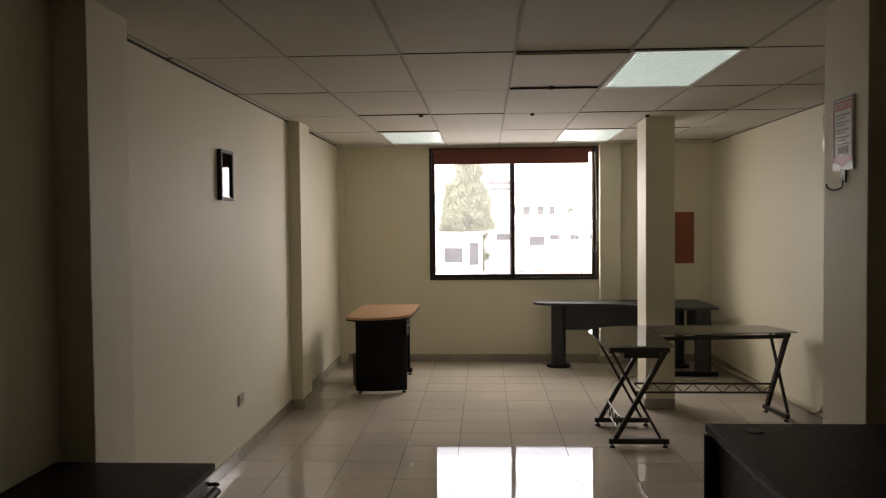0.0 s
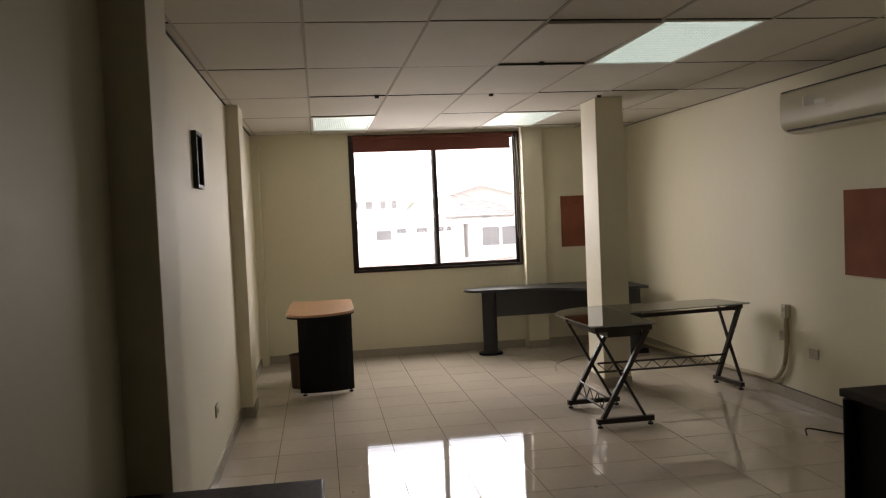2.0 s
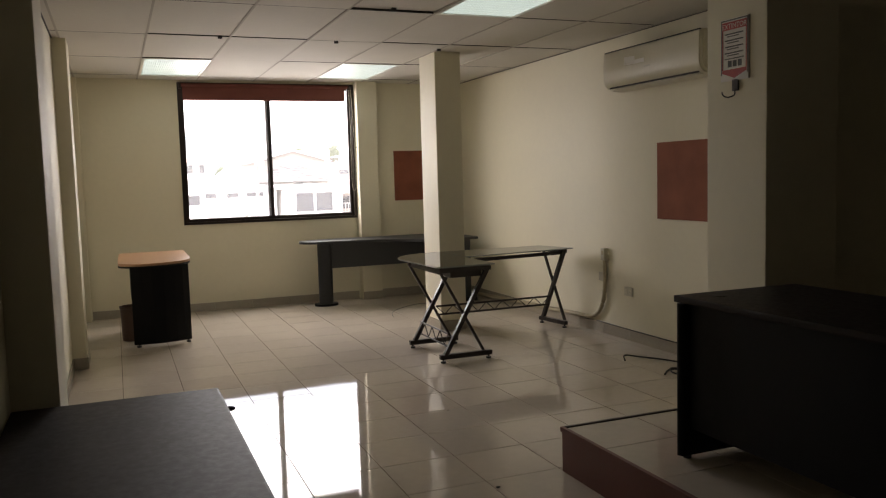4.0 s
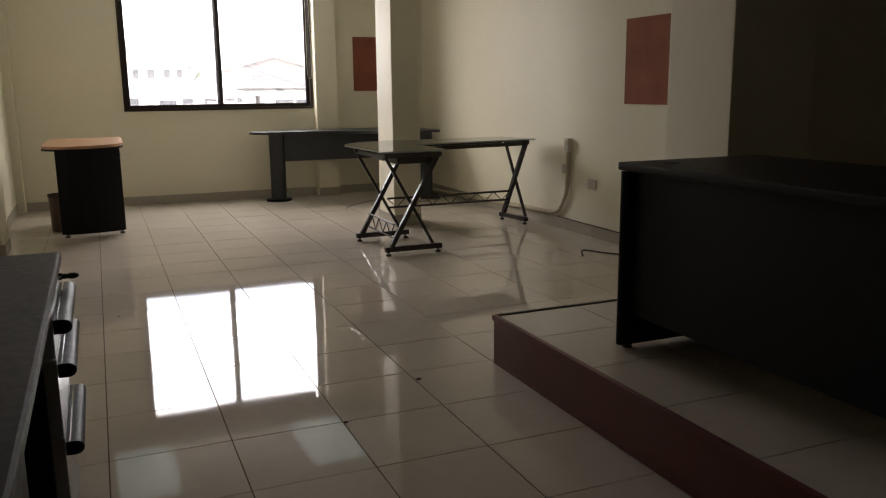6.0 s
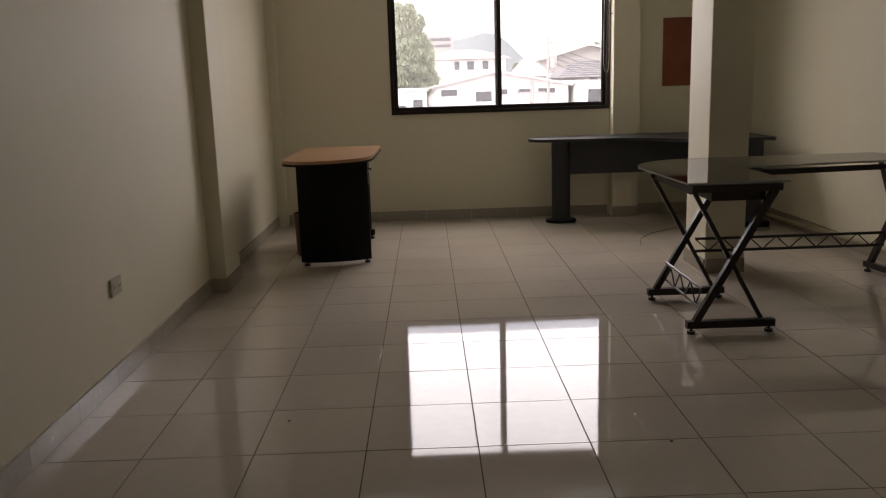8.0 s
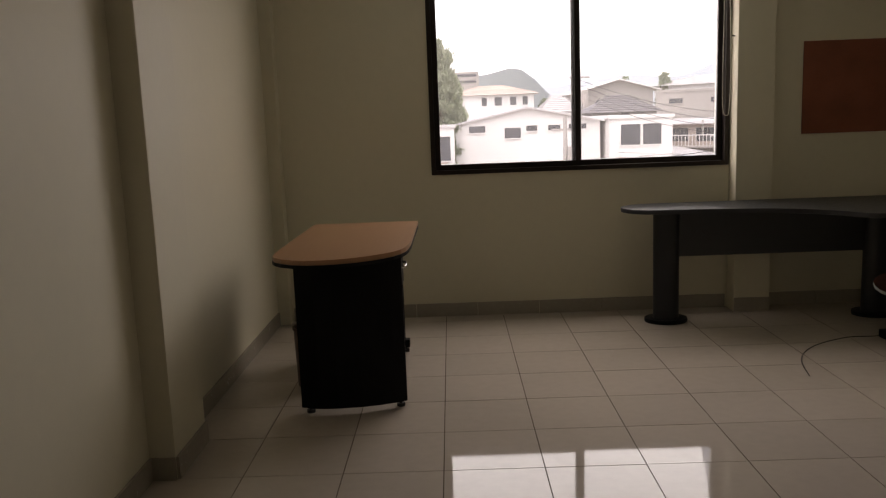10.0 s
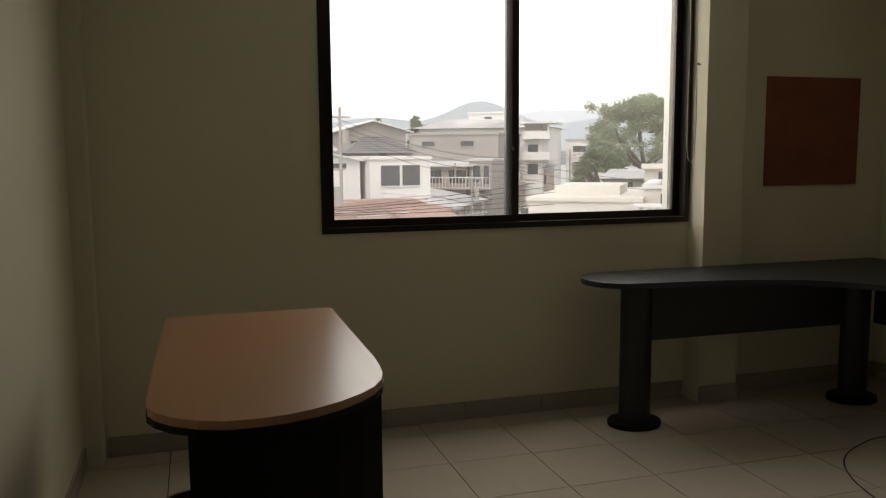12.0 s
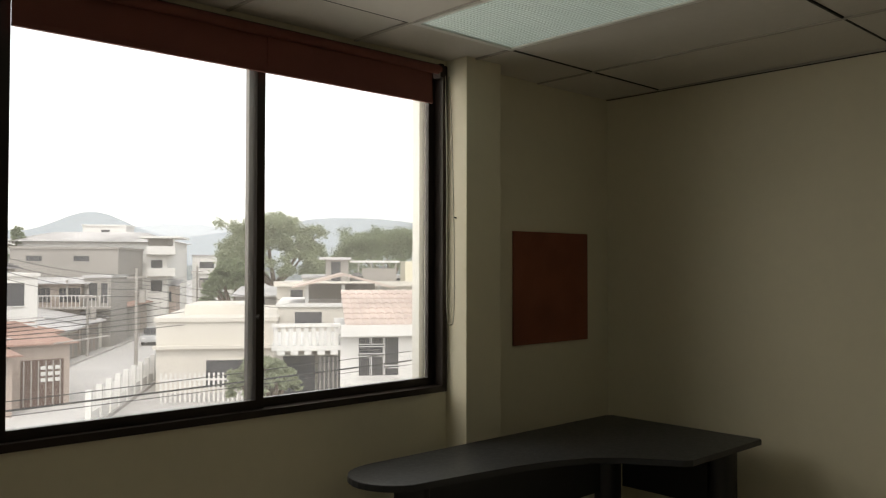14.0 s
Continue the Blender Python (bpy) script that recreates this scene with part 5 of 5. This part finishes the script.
def column_tree(label, x, y, top, width, seed):
    r = random.Random(seed)
    t = thing("tree", label, "tree", x, y, G, group="columnar trees")
    bm = B()
    rod(bm, (x, y, G), (x, y, top - 0.8), 0.18, 10, 0.04)
    for i in range(30):
        zz = G + 2 + (top - G - 3) * i / 30
        a = r.uniform(0, 6.28)
        rod(bm, (x, y, zz), (x + math.cos(a) * width * 0.45, y + math.sin(a) * width * 0.45, zz - 0.7), 0.04, 5, 0.015)
    part("trunk", bm, M_BARK, t)
    cs = []
    for _ in range(150):
        k = r.uniform(0, 1)
        rad = width * 0.5 * min(1.0, (1 - k) * 2.4 + 0.10) * (0.85 + 0.3 * math.sin(k * 31 + seed))
        a, q = r.uniform(0, 6.28), math.sqrt(r.uniform(0.05, 1))
        cs.append(Vector((x + math.cos(a) * rad * q, y + math.sin(a) * rad * q, G + 1.5 + (top - G - 1.6) * k)))
    bm = B()
    leaf_cloud(bm, cs, 110, 0.16, 0.13, r, droop=1.6)
    part("crown", bm, M_LEAF2, t, "dense hanging green foliage")


for k, (x, y, zt, wd) in enumerate(((-1.38, 63.6, 7.1, 1.9), (-0.72, 64.2, 6.9, 1.8), (-0.1, 64.8, 6.2, 1.6), (0.45, 65.4, 4.4, 1.3), (-2.25, 65.0, 4.7, 1.7))):
    column_tree("tall columnar tree with drooping leaves" if zt > 6 else "shorter columnar tree beside the white house", x, y, zt, wd, 3 + k)
p = street(84, -4.2)
spreading_tree("wide airy rain tree behind the houses", p.x, p.y, 6.9, 5.5, 11, M_LEAF2)
p = street(104, 9.5)
spreading_tree("broad dark green tree behind the roofs", p.x, p.y, 6.4, 8.0, 12, M_LEAF)
p = street(76, -7.4)
spreading_tree("small bushy tree beside the street", p.x, p.y, 2.2, 2.6, 13, M_LEAF, 120)
p = street(98, 24)
spreading_tree("round green tree in the distance", p.x, p.y, 4.4, 7.0, 14, M_LEAF, 50)
p = street(36.3, -2.2)
spreading_tree("leafy shrub in front of the cream house", p.x, p.y, -2.4, 1.5, 15, M_LEAF2, 40)
p = street(22.0, -9.6)
spreading_tree("leafy shrub by the pavement", p.x, p.y, -3.5, 1.2, 16, M_LEAF, 40)
for i, (x, y, z) in enumerate(((10.3, 92, 3.2), (22, 108, 6.0), (26.5, 106, 6.3))):
    spreading_tree("small tree showing above the roofs", x, y, z, 1.3, 20 + i, M_LEAF, 18)


# hills
def hills(name, dist, base, amp, peaks, seed, material):
    """A ridge whose height is given in degrees above the horizon, with peaks of bearing, width and rise."""
    bm = B()
    n = 160
    rows = []
    for i in range(n + 1):
        az = radians(-60 + 130 * i / n)
        deg = math.degrees(az)
        elev = base + sum(a * math.exp(-((deg - c) / w) ** 2) for c, w, a in peaks) + amp * (noise.noise((i * 0.17, seed, 3)) + 0.4 * noise.noise((i * 0.7, seed, 5)))
        hgt = dist * math.tan(radians(elev))
        q = []
        for k, (f_, s_) in enumerate(((0.0, 1.0), (0.45, 1.12), (0.8, 1.22), (1.0, 1.3))):
            d = dist * s_ * (1 + 0.03 * noise.noise((i * 0.3, k, seed)))
            q.append(bm.verts.new((math.sin(az) * d, math.cos(az) * d, G - 1 + (hgt * s_ - G + 1) * f_)))
        rows.append(q)
    for a, b in zip(rows, rows[1:]):
        for k in range(3):
            bm.faces.new((a[k], b[k], b[k + 1], a[k + 1]))
    solid(name, bm, material, "hazy hill ridge on the horizon", "hills", "structure", smooth=True)


# the two far ridges carry their haze in the material colour
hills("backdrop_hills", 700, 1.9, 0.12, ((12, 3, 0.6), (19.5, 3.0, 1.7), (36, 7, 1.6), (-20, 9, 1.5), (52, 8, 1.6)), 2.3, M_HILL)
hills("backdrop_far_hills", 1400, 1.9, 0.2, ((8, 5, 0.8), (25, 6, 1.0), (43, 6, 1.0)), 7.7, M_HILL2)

hills("backdrop_near_hill", 420, 0.2, 0.05, ((1.0, 3.2, 2.6), (5.0, 2.2, 2.5)), 4.1, M_NEARHILL)

# ---- floor tiles, 0.389 m square ----
PITCH = 0.389


def tile_mesh(name, sx, sy, h=0.012):
    return finish(name, bx(-sx / 2, sx / 2, -sy / 2, sy / 2, -h, 0.0), M_TILE)


TX, TY = 0.352, 3.941
shared = tile_mesh("tile", PITCH - 0.0045, PITCH - 0.0045)
rest = B()
rnd = random.Random(9)
for i in range(-4, 8):
    for j in range(-26, 16):
        cx, cy = TX + PITCH * (i + 0.5), TY + PITCH * (j + 0.5)
        if cy < YS or cy > YB + 0.15 or cx > XR + 0.15 or cx < XL - 0.15:
            continue
        if cx > PX + 0.2 and cy < PY - 0.2:
            continue
        if cy > 1.3:
            o = new("tile", shared)
            o.parent = floor
            o.location = (cx, cy, rnd.uniform(-0.0006, 0.0))
            o.rotation_euler = (rnd.uniform(-0.0009, 0.0009), rnd.uniform(-0.0009, 0.0009), 0)
        else:
            box(rest, cx - PITCH / 2 + 0.003, cx + PITCH / 2 - 0.003, cy - PITCH / 2 + 0.003, cy + PITCH / 2 - 0.003, -0.012, 0.0)
ob = solid("tile_rest", rest, M_TILE, kind="stuff")
ob.parent = floor
cut = tile_mesh("tile", PITCH - 0.0045, 0.328)
y, first = PY - 0.014, True
while y > YS + 0.2:
    depth = 0.333 if first else PITCH
    x = PX + 0.018
    while x < XR:
        o = new("tile", cut if first else shared)
        o.parent = platform
        o.location = (x + PITCH / 2 - 2.1, y - depth / 2 - 1.0, PH)
        x += PITCH
    y -= depth
    first = False
